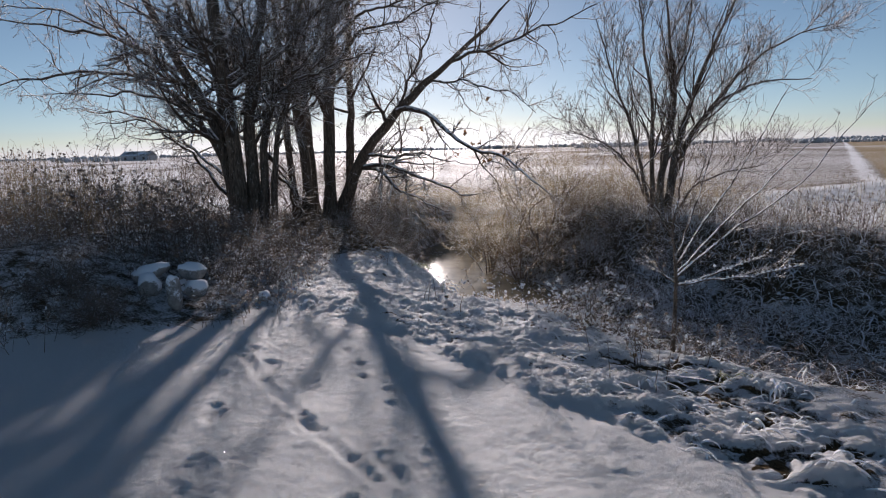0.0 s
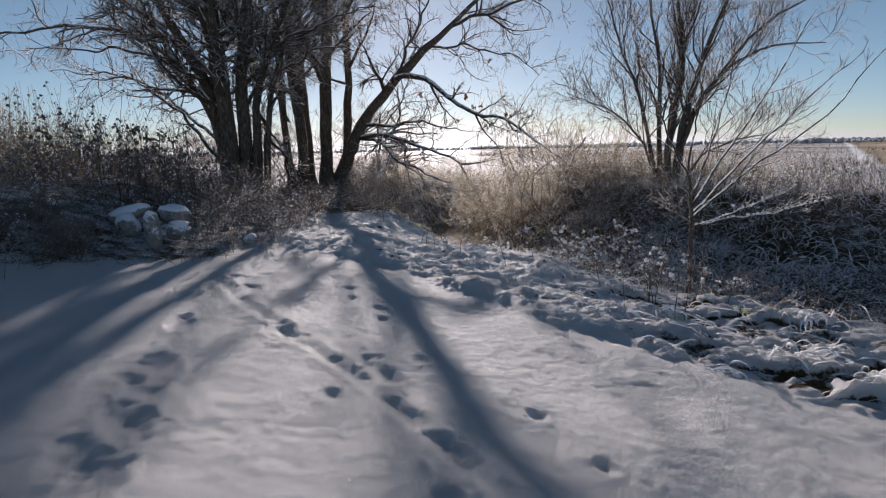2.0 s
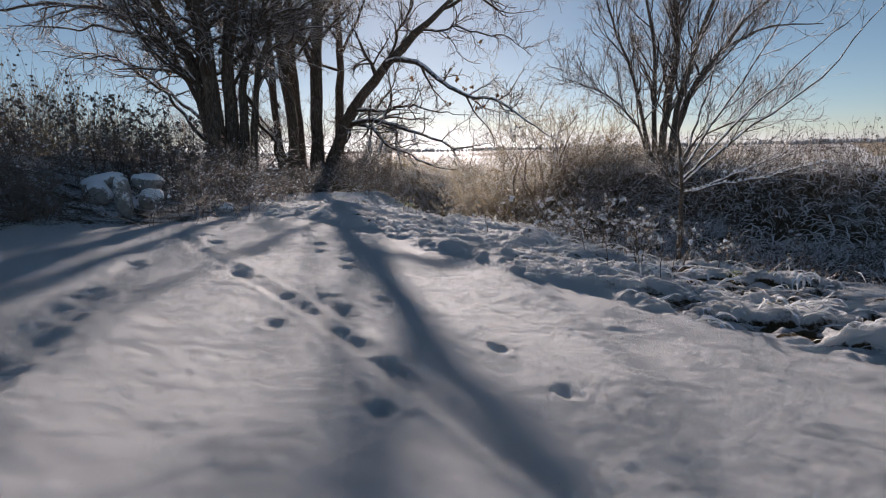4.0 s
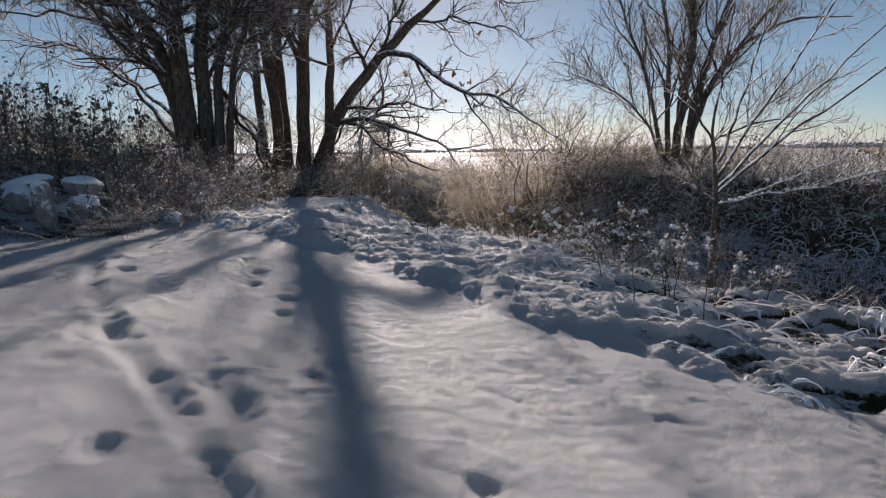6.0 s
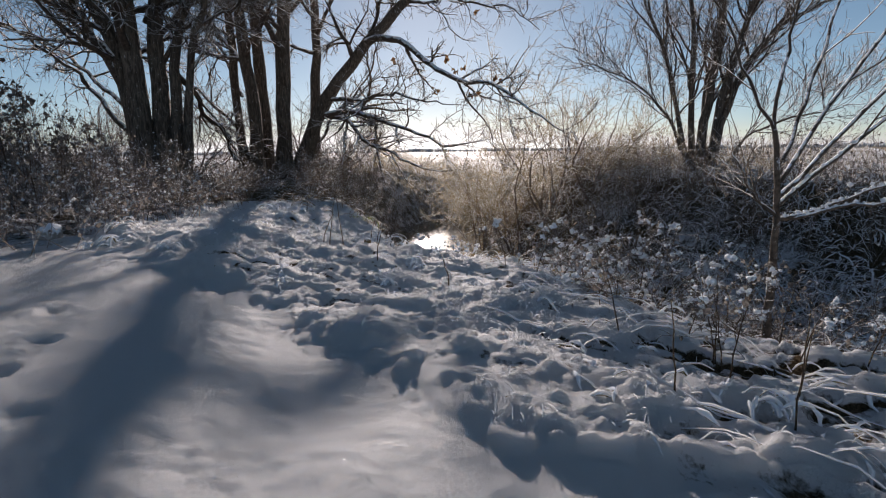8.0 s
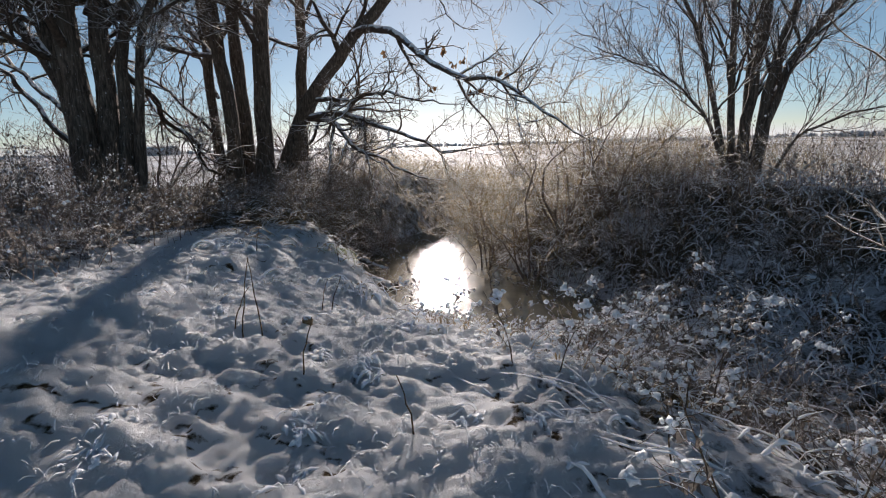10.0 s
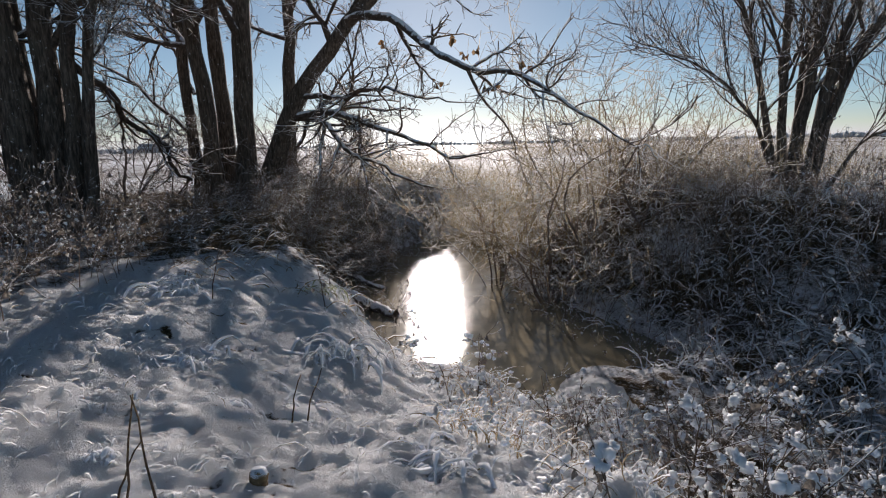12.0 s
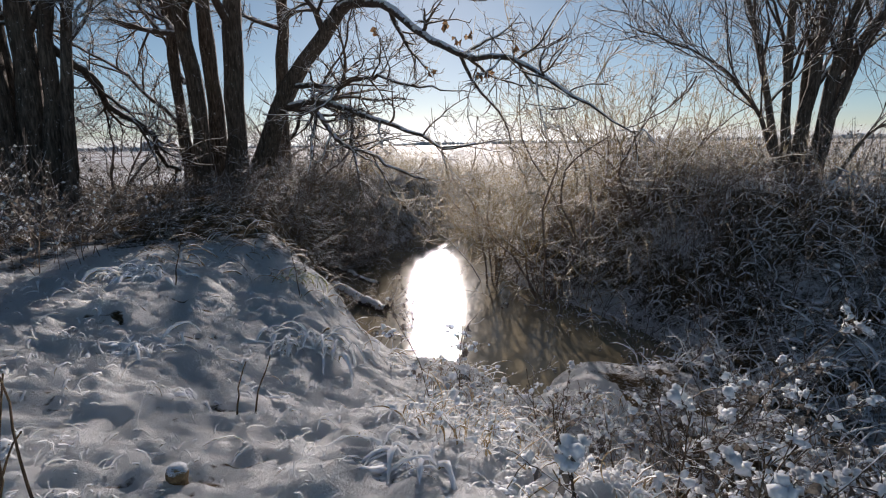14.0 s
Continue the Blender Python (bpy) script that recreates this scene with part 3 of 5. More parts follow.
    bare = np.maximum(bare, field * (0.49 + 0.04 * step(2, 8, X) + 0.25 * fbm(X * 0.08, Y * 0.03, 3, 3)))
    for nm, val in (("bare", bare),):
        a = me.attributes.new(nm, "FLOAT", "POINT")
        a.data.foreach_set("value", val.astype(np.float32).ravel())
    return tagged(new("ground", me), "snow covered ground with footprints sloping to a ditch", "ground", kind="structure")


build_ground()


def build_water():
    xs, ys = np.linspace(-2.4, 9, 40), np.linspace(8.6, 25, 50)
    X, Y = np.meshgrid(xs, ys)
    idx = np.arange(X.size).reshape(X.shape)
    q = np.stack([idx[:-1, :-1], idx[:-1, 1:], idx[1:, 1:], idx[1:, :-1]], -1).reshape(-1, 4)
    me = mesh_of("water", np.stack([X, Y, np.full_like(X, WATER_Z)], -1).reshape(-1, 3), q, M_WATER)
    tagged(new("water", me), "narrow open stream glittering in the low sun", "stream", kind="structure")


build_water()


# ---------------------------------------------------------------- growing wood
def unit(v):
    return v / (np.linalg.norm(v, axis=-1, keepdims=True) + 1e-9)


def curve(points, K, rg, wob=0.0):
    """A smooth line of K points through a few given ones."""
    p = np.array(points, float)
    s = np.concatenate([[0], np.cumsum(np.linalg.norm(np.diff(p, axis=0), axis=1))])
    u = np.linspace(0, s[-1], K)
    out = np.stack([np.interp(u, s, p[:, k]) for k in range(3)], 1)
    for _ in range(2):
        out[1:-1] = 0.25 * out[:-2] + 0.5 * out[1:-1] + 0.25 * out[2:]
    out[1:-1] += wob * rg.standard_normal((K - 2, 3))
    return out


def sprout(rg, P, R, count, K, length, angle, umin=0.25, wobble=0.25, up=0.1, thin=0.55, tip=0.15, umax=1.0):
    """count side shoots on each line of P; returns their lines and radii."""
    N, KP, _ = P.shape
    n = N * count
    par = np.repeat(np.arange(N), count)
    u = umin + (umax - umin) * rg.random(n)
    f = u * (KP - 1)
    i = np.minimum(f.astype(int), KP - 2)
    w = (f - i)[:, None]
    start = P[par, i] * (1 - w) + P[par, i + 1] * w
    r0 = (R[par, i] * (1 - w[:, 0]) + R[par, i + 1] * w[:, 0]) * thin
    T = unit(P[par, i + 1] - P[par, i])
    side = unit(np.cross(T, rg.standard_normal((n, 3))))
    a = np.radians(rg.uniform(*angle, n))[:, None]
    d = unit(T * np.cos(a) + side * np.sin(a))
    L = rg.uniform(*length, n) * (1.15 - 0.6 * u)
    pts = [start]
    for k in range(K - 1):
        d = unit(d + wobble * rg.standard_normal((n, 3)) + np.array([0, 0, up]))
        pts.append(pts[-1] + d * (L / (K - 1))[:, None])
    Q = np.stack(pts, 1)
    rr = r0[:, None] * np.linspace(1, tip, K)[None, :]
    return Q, rr


def trunk_lines(spec, K, rg, wob, wind=0.0):
    P = np.stack([curve(p, K, rg, wob) for p, _, _ in spec])
    if wind:
        u = np.linspace(0, 1, K)[None, :, None]
        for turns in (2.0, 4.5, 8.0):
            P = P + wind / turns * np.sin(2 * np.pi * (turns * u * rg.uniform(0.8, 1.2, (len(P), 1, 3)) + rg.random((len(P), 1, 3)))) * np.minimum(1, 6 * u)
    R = np.stack([np.linspace(a, b, K) for _, a, b in spec])
    return P, R


# ---------------------------------------------------------------- trees
def grow_tree(name, base, label, trunks, limbs, rg, limb_count=6, limb_len=(0.9, 2.2), mats=(M_TRUNK, M_LIMB, M_TWIG), counts=(5, 6, 4),
              twig=(0.25, 0.7), up=0.06, group="", trunk_sides=10, fan=(25, 65), low=0.3, rough=0.2, shoots=14, sparse=None):
    """trunks, limbs: lists of (points, radius at the foot, radius at the tip); sparse: the trunk that keeps few branches."""
    tree = thing(name, base, label, "tree", group)
    K = 16
    P, R = trunk_lines(trunks, K, rg, 0.018)
    R = R * (1 + 0.06 * rg.standard_normal(R.shape))
    L1, r1 = sprout(rg, P, R, limb_count, 9, limb_len, fan, low, 0.13, up, 0.5, 0.2)
    r1 = np.maximum(r1, 0.006)
    L2, r2 = sprout(rg, L1, r1, counts[0], 7, (0.35, 1.2), (25, 65), 0.2, rough, up, 0.6, 0.3)
    r2 = np.maximum(r2, 0.0055)
    L3, r3 = sprout(rg, L2, r2, counts[1], 5, twig, (25, 70), 0.15, rough * 1.2, up, 0.65, 0.4)
    r3 = np.maximum(r3, 0.0032)
    L4, r4 = sprout(rg, L3, r3, counts[2], 2, (twig[0] * 0.4, twig[1] * 0.45), (25, 75), 0.2, 0.28, up, 0.8, 0.6)
    r4 = np.maximum(r4, 0.0022)
    few = np.arange(len(L1)) if sparse is None else np.array([i for i in range(len(L1)) if i // limb_count != sparse or i % limb_count < 4])
    kept = np.isin(np.arange(len(L3)) // (counts[0] * counts[1]), few)
    L3, r3 = L3[kept], r3[kept]
    kept = np.repeat(kept, counts[2])
    L4, r4 = L4[kept], r4[kept]
    for k in range(len(trunks)):
        flare = R[k].copy()
        flare[0] *= 1.45
        flare[1] *= 1.15
        stem = part_of(tree, "trunk", Soup().tubes(P[k:k + 1], flare[None], trunk_sides), mats[0])
        for i in few[few // limb_count == k]:
            kids = slice(i * counts[0], (i + 1) * counts[0])
            part_of(stem, "branch", Soup().tubes(L1[i:i + 1], r1[i:i + 1], 5).tubes(L2[kids], r2[kids], 4), mats[1], root=tree)
    if limbs:
        PL, RL = trunk_lines(limbs, 22, rg, 0.005, 0.11)
        a, b = sprout(rg, PL, RL, shoots, 9, (0.45, 1.7), (30, 70), 0.15, 0.17, 0.03, 0.62, 0.3)
        b = np.maximum(b, 0.0072)
        c, d = sprout(rg, a, b, 6, 4, (0.18, 0.75), (30, 70), 0.2, 0.24, 0.04, 0.7, 0.5)
        d = np.maximum(d, 0.0040)
        e, f = sprout(rg, c, d, 4, 2, (0.06, 0.26), (30, 75), 0.2, 0.3, 0.04, 0.8, 0.6)
        f = np.maximum(f, 0.0025)
        for k in range(len(limbs)):
            limb = part_of(tree, "limb", Soup().tubes(PL[k:k + 1], RL[k:k + 1], 8), mats[1], "snow-topped drooping limb")
            i, j, m = (slice(k * n, (k + 1) * n) for n in (shoots, shoots * 6, shoots * 24))
            part_of(limb, "spray", Soup().tubes(a[i], b[i], 4).tubes(c[j], d[j], 3).tubes(e[m], f[m], 3), mats[2], "short crooked snowy spurs", "stuff", root=tree)
    part_of(tree, "crown", Soup().tubes(L3, r3, 3).tubes(L4, r4, 3), mats[2], "fine frosted twigs", "stuff")
    return tree, (L1, L2, L3, L4)


def to_ground(p, sink=0.12):
    x, y, z = p
    return (x, y, float(land(x, y, False)) - sink)


def rooted(pts, lift=None):
    """Carries a stem's first point down into the ground."""
    return [to_ground(pts[0])] + pts[1:] if pts[0][2] > -1 else pts


def big_trees():
    rg = np.random.default_rng(11)
    A = [([(-4.6, 11.5, 0.3), (-4.87, 11.5, 2.38), (-5.5, 11.5, 3.68), (-5.95, 11.5, 4.61), (-6.9, 11.5, 6.6)], 0.15, 0.05),
         ([(-4.47, 11.3, 0.3), (-4.58, 11.3, 2.31), (-4.61, 11.3, 3.43), (-4.72, 11.3, 4.34), (-4.75, 11.4, 7.2)], 0.20, 0.08),
         ([(-4.30, 11.5, 0.3), (-4.28, 11.5, 2.37), (-4.12, 11.5, 3.64), (-3.82, 11.5, 4.74), (-3.3, 11.6, 7.0)], 0.16, 0.06),
         ([(-4.10, 11.5, 0.3), (-3.98, 11.5, 2.36), (-3.59, 11.5, 3.23), (-3.22, 11.5, 4.09), (-2.9, 11.5, 5.2)], 0.12, 0.02),
         ([(-3.92, 11.4, 0.3), (-3.66, 11.4, 2.29), (-3.37, 11.4, 3.01), (-3.02, 11.4, 3.95), (-2.7, 11.4, 4.9)], 0.09, 0.015),
         ([(-4.70, 11.8, 0.3), (-4.98, 12.0, 2.2), (-5.1, 12.2, 4.0), (-5.3, 12.4, 6.5)], 0.13, 0.05)]
    Al = [([(-4.66, 11.5, 1.2), (-4.84, 11.5, 1.76), (-5.36, 11.4, 2.92), (-5.98, 11.3, 3.45), (-6.8, 11.0, 3.66), (-7.82, 10.8, 3.72), (-8.9, 10.5, 3.4)], 0.08, 0.014),
          ([(-5.5, 11.5, 3.68), (-6.42, 11.5, 4.18), (-7.05, 11.2, 4.48), (-7.76, 10.9, 4.6), (-8.9, 10.6, 4.62)], 0.055, 0.010),
          ([(-4.8, 11.5, 1.0), (-5.5, 11.2, 2.1), (-6.2, 10.9, 2.65), (-7.1, 10.7, 2.7)], 0.045, 0.008),
          ([(-4.0, 11.6, 2.0), (-4.0, 12.2, 1.72), (-4.05, 12.9, 1.33), (-4.06, 13.6, 0.9), (-4.05, 14.2, 0.5)], 0.05, 0.03)]
    Al += [([(-4.2, 11.5, 2.6), (-3.2, 11.3, 3.4), (-2.2, 11.2, 3.8), (-1.2, 11.0, 3.9)], 0.05, 0.008),
           ([(-4.0, 11.5, 3.6), (-3.0, 11.6, 4.6), (-1.8, 11.5, 5.2), (-0.5, 11.4, 5.4)], 0.05, 0.008)]
    Al += [([(-4.7, 11.5, 2.0), (-5.6, 11.3, 3.0), (-6.6, 11.0, 3.3), (-8.0, 10.6, 3.2)], 0.05, 0.009),
           ([(-5.2, 11.5, 3.0), (-6.3, 11.4, 4.2), (-7.6, 11.2, 4.9), (-9.2, 11.0, 5.0)], 0.05, 0.009),
           ([(-4.6, 11.5, 3.4), (-5.4, 11.2, 4.6), (-6.4, 10.9, 5.3), (-7.6, 10.7, 5.6)], 0.045, 0.009)]
    Al += [([(-4.3, 11.5, 2.0), (-3.6, 11.7, 2.9), (-2.7, 11.9, 3.3), (-1.7, 12.0, 3.3)], 0.045, 0.008),
           ([(-4.7, 11.5, 1.6), (-5.6, 11.6, 3.2), (-6.6, 11.8, 4.3), (-7.8, 12.0, 5.0)], 0.04, 0.008),
           ([(-4.6, 11.5, 2.4), (-5.2, 11.8, 4.2), (-6.0, 12.1, 5.6), (-7.0, 12.4, 6.6)], 0.045, 0.01),
           ([(-4.8, 11.5, 1.4), (-6.0, 11.9, 2.4), (-7.4, 12.2, 3.0), (-9.0, 12.5, 3.1)], 0.04, 0.008),
           ([(-4.4, 11.5, 2.8), (-4.0, 11.9, 4.4), (-3.2, 12.4, 5.6), (-2.2, 12.8, 6.2)], 0.045, 0.01)]
    A = [(rooted(p), a, b) for p, a, b in A]
    grow_tree("ash_tree", (-4.4, 11.5, 0), "bare dark multi-stemmed tree with snow on its limbs", A, Al, rg, 14, (1.0, 3.0), counts=(7, 7, 3), fan=(35, 80), up=0.035, rough=0.2, group="trees by the stream")
    B = [([(-4.43, 15.3, 0.1), (-4.58, 15.3, 2.47), (-4.57, 15.3, 3.81), (-4.64, 15.3, 5.22), (-4.8, 15.3, 7.6)], 0.12, 0.05),
         ([(-3.95, 14.8, 0.0), (-3.99, 14.8, 2.44), (-4.18, 14.8, 3.56), (-4.14, 14.8, 5.25), (-4.1, 14.8, 8.0)], 0.16, 0.07),
         ([(-3.98, 15.6, 0.0), (-4.05, 15.6, 2.46), (-4.1, 15.6, 4.0), (-4.05, 15.6, 5.3), (-3.95, 15.6, 8.2)], 0.17, 0.07),
         ([(-3.33, 14.8, -0.1), (-3.27, 14.8, 2.16), (-3.14, 14.8, 4.04), (-3.02, 14.8, 5.92), (-2.9, 14.8, 8.5)], 0.19, 0.09),
         ([(-3.10, 16.4, 0.1), (-2.94, 16.4, 2.65), (-2.88, 16.4, 4.24), (-2.86, 16.4, 5.43), (-2.8, 16.4, 7.8)], 0.15, 0.06),
         ([(-3.1, 15.0, -0.1), (-2.75, 14.9, 1.17), (-2.11, 14.7, 2.13), (-1.35, 14.5, 2.96), (-0.41, 14.3, 3.74), (0.2, 14.0, 4.16), (0.91, 13.7, 4.74), (1.7, 13.2, 5.5)], 0.20, 0.018)]
    Bl = [([(0.2, 14.0, 4.16), (1.17, 13.5, 4.37), (2.34, 13.0, 4.69), (3.4, 12.5, 5.04)], 0.05, 0.012),
          ([(-1.3, 14.45, 3.0), (-0.91, 14.2, 3.1), (-0.41, 13.6, 2.72), (0.12, 13.0, 2.31), (0.78, 12.2, 1.95), (1.33, 11.6, 1.67), (1.66, 11.0, 1.33), (1.91, 10.6, 1.12), (2.35, 10.3, 0.98)], 0.078, 0.007),
          ([(-2.5, 14.8, 1.5), (-2.1, 14.7, 1.51), (-1.26, 14.2, 1.55), (-0.57, 13.7, 1.17), (0.05, 13.4, 0.89), (0.79, 13.2, 0.83), (1.41, 13.0, 0.86)], 0.072, 0.005),
          ([(-2.5, 14.8, 1.5), (-1.96, 14.7, 1.46), (-1.38, 14.2, 1.07), (-0.73, 14.0, 0.52), (0.17, 14.0, 0.3), (0.8, 14.0, 0.36)], 0.060, 0.005),
          ([(-2.3, 14.75, 1.85), (-1.91, 14.6, 1.82), (-1.02, 14.0, 1.83), (-0.26, 13.5, 1.8), (0.79, 13.0, 1.46)], 0.055, 0.005),
          ([(-3.1, 14.8, 4.2), (-2.2, 14.2, 4.9), (-1.0, 13.7, 5.2), (0.3, 13.2, 5.5)], 0.05, 0.012),
          ([(-0.41, 14.3, 3.74), (0.5, 13.6, 3.6), (1.4, 12.9, 3.3), (2.1, 12.3, 2.8)], 0.035, 0.008)]
    Bl += [([(-2.9, 14.8, 5.0), (-2.0, 14.5, 5.6), (-0.9, 14.2, 5.7), (0.2, 14.0, 5.6)], 0.05, 0.01),
           ([(-1.35, 14.5, 2.96), (-0.7, 14.4, 4.2), (-0.3, 14.3, 5.2), (0.1, 14.2, 6.2)], 0.04, 0.012)]
    Bl += [([(-4.5, 15.3, 1.2), (-5.4, 15.0, 2.3), (-6.6, 14.7, 2.9), (-8.0, 14.4, 3.0)], 0.04, 0.006),
           ([(-4.4, 15.3, 2.0), (-5.3, 15.6, 3.6), (-6.4, 15.9, 4.7), (-7.6, 16.1, 5.2)], 0.04, 0.006),
           ([(-4.3, 15.3, 0.6), (-5.0, 15.6, 1.4), (-6.0, 15.8, 1.7), (-7.4, 15.9, 1.6)], 0.035, 0.006),
           ([(-2.9, 16.4, 1.0), (-2.3, 16.6, 1.9), (-1.5, 16.8, 2.5), (-0.5, 16.9, 2.7)], 0.04, 0.006)]
    B = [(rooted(p), a, b) for p, a, b in B]
    tree, lines = grow_tree("ash_tree", (-3.3, 15.1, 0), "bare multi-stemmed tree leaning a long limb over the stream", B, Bl, rg, 12, shoots=17, sparse=5, limb_len=(1.0, 3.0), counts=(7, 7, 3), fan=(35, 80), up=0.035, rough=0.2, group="trees by the stream")
    # the last dead leaves, hanging from the drooping limb
    s = Soup()
    spots = np.array([(0.88, 12.2, 1.70), (0.76, 11.95, 2.10), (0.62, 12.2, 2.12), (-0.6, 13.6, 2.5), (0.45, 12.6, 2.35), (1.3, 11.6, 1.85), (0.2, 13.0, 1.9), (1.0, 12.4, 3.1)])
    for c in spots:
        n = 4
        C = c + 0.035 * rg.standard_normal((n, 3))
        D = unit(np.array([0, 0, -1.0]) + 0.5 * rg.standard_normal((n, 3)))
        s.leaves(C, D, rg.uniform(0.07, 0.12, n), rg)
    part_of(tree, "leaf_bunch", s, M_OAK, "russet dead leaves hanging in bunches", "stuff")
    s = Soup()
    L3 = lines[2]
    pick = rg.choice(len(L3), 160, replace=False)
    s.leaves(L3[pick, -1], unit(np.array([0, 0, -1.0]) + 0.6 * rg.standard_normal((160, 3))), rg.uniform(0.03, 0.08, 160), rg)
    part_of(tree, "foliage", s, M_LEAF, "withered brown leaves", "stuff")


big_trees()


def bank_tree():
    rg = np.random.default_rng(5)
    S = [([(5.65, 13.3, 0.1), (5.53, 13.3, 0.91), (5.89, 13.3, 2.8), (5.77, 13.3, 3.52), (5.66, 13.3, 4.46), (5.5, 13.3, 5.8)], 0.15, 0.02),
         ([(5.75, 13.1, 0.1), (5.80, 13.1, 1.23), (6.0, 13.1, 2.19), (6.36, 13.1, 3.48), (6.8, 13.1, 4.52), (7.3, 13.1, 5.7)], 0.15, 0.02),
         ([(5.52, 13.5, 0.1), (5.40, 13.5, 1.22), (5.36, 13.5, 2.82), (5.03, 13.5, 4.37), (4.9, 13.5, 5.6)], 0.11, 0.015),
         ([(5.45, 13.3, 0.1), (5.08, 13.3, 1.24), (4.9, 13.3, 2.16), (4.45, 13.3, 3.2), (3.88, 13.3, 4.92)], 0.09, 0.012),
         ([(5.72, 12.9, 0.1), (5.90, 12.9, 1.38), (6.3, 12.9, 2.4), (6.95, 12.9, 3.02), (7.57, 12.9, 3.36), (9.0, 12.9, 3.38)], 0.11, 0.012),
         ([(5.75, 13.6, 0.1), (6.10, 13.6, 1.82), (6.85, 13.6, 2.94), (7.69, 13.6, 3.88), (8.69, 13.6, 4.5), (9.69, 13.6, 4.68)], 0.12, 0.012),
         ([(5.8, 12.8, 0.1), (6.3, 12.7, 0.95), (6.98, 12.7, 1.2), (7.98, 12.7, 1.4)], 0.05, 0.01),
         ([(5.5, 13.2, 0.1), (4.99, 13.3, 1.17), (4.58, 13.3, 1.72), (3.95, 13.3, 2.09), (3.1, 13.3, 2.43)], 0.06, 0.008),
         ([(5.6, 13.6, 0.1), (5.7, 13.8, 2.0), (6.1, 14.0, 4.0), (6.4, 14.1, 5.9)], 0.10, 0.015)]
    S = [(rooted([(x - 0.22, 13.3 + 0.5 * (y - 13.3), z) for x, y, z in p]), 0.68 * a, 0.8 * b) for p, a, b in S]
    grow_tree("bank_tree", (5.65, 13.3, 0), "bare many-stemmed bushy tree with frosted twigs on the bank", S, [], rg, 16, (0.7, 2.2), (M_TRUNK, M_LIMB, M_TWIG),
              (5, 5, 2), (0.25, 0.7), 0.12, "trees by the stream", 8, (15, 42), 0.25)


bank_tree()


def sapling():
    rg = np.random.default_rng(8)
    tree = thing("sapling", (2.92, 6.12, -0.75), "slender young tree with snow along its bare branches", "tree")
    T = [([(2.92, 6.1, -0.85), (2.92, 6.1, 0.23), (2.88, 6.1, 0.60), (2.85, 6.1, 0.80)], 0.032, 0.017)]
    B = [([(2.85, 6.1, 0.79), (2.75, 6.1, 0.97), (2.58, 6.1, 1.26), (2.3, 6.15, 1.9)], 0.012, 0.004),
         ([(2.85, 6.1, 0.79), (2.84, 6.1, 0.98), (2.89, 6.1, 1.29), (3.0, 6.15, 2.1)], 0.013, 0.004),
         ([(2.92, 6.1, 0.2), (3.24, 6.0, 0.32), (3.59, 5.9, 0.48), (3.89, 5.8, 0.66)], 0.014, 0.004),
         ([(2.94, 6.1, 0.2), (3.33, 5.9, 0.31), (3.63, 5.7, 0.38), (4.14, 5.6, 0.53)], 0.015, 0.004),
         ([(2.92, 6.1, 0.3), (3.53, 6.1, 0.86), (4.44, 6.2, 1.39), (4.97, 6.2, 2.12), (5.18, 6.2, 2.38)], 0.017, 0.004),
         ([(2.92, 6.1, 0.36), (3.64, 6.2, 1.06), (4.27, 6.3, 1.66), (4.91, 6.4, 2.16)], 0.017, 0.004),
         ([(2.92, 6.1, 0.45), (3.25, 6.2, 0.95), (3.6, 6.3, 1.40), (4.02, 6.4, 2.02), (4.31, 6.4, 2.62)], 0.016, 0.004),
         ([(2.92, 6.1, 0.2), (2.69, 6.0, 0.4), (2.54, 6.0, 0.69)], 0.012, 0.004),
         ([(2.92, 6.1, 0.6), (3.1, 6.2, 1.0), (3.3, 6.3, 1.6), (3.45, 6.4, 2.3)], 0.014, 0.004)]
    P, R = trunk_lines(T, 14, rg, 0.004)
    part_of(tree, "trunk", Soup().tubes(P, R, 8), M_SAPLING)
    Q, r = trunk_lines(B, 14, rg, 0.010)
    a, ra = sprout(rg, Q, r, 8, 7, (0.25, 0.75), (15, 45), 0.2, 0.12, 0.1, 0.6, 0.4)
    ra = np.maximum(ra, 0.0028)
    b, rb = sprout(rg, a, ra, 4, 4, (0.06, 0.2), (20, 60), 0.2, 0.2, 0.05, 0.8, 0.6)
    rb = np.maximum(rb, 0.0022)
    for k in range(len(B)):
        arm = part_of(tree, "branch", Soup().tubes(Q[k:k + 1], r[k:k + 1], 6), M_SAPLING if k in (2, 3, 7) else M_LIMB)
        i, j = slice(k * 8, k * 8 + 8), slice(k * 32, k * 32 + 32)
        part_of(arm, "spray", Soup().tubes(a[i], ra[i], 4).tubes(b[j], rb[j], 3), M_TWIG, "thin snowy twigs", "stuff", root=tree)
    # ridges of snow along the lower branches
    C = np.concatenate([Q[2], Q[3], Q[4][:6], P[0][5:12]]) + np.array([0, 0, 0.014])
    C = np.concatenate([C, 0.5 * (C[1:] + C[:-1])])
    part_of(tree, "snow", Soup().blobs(C, rg.uniform(0.010, 0.022, len(C)), rg), M_SNOW, "lumps of snow in the forks", "stuff")


sapling()


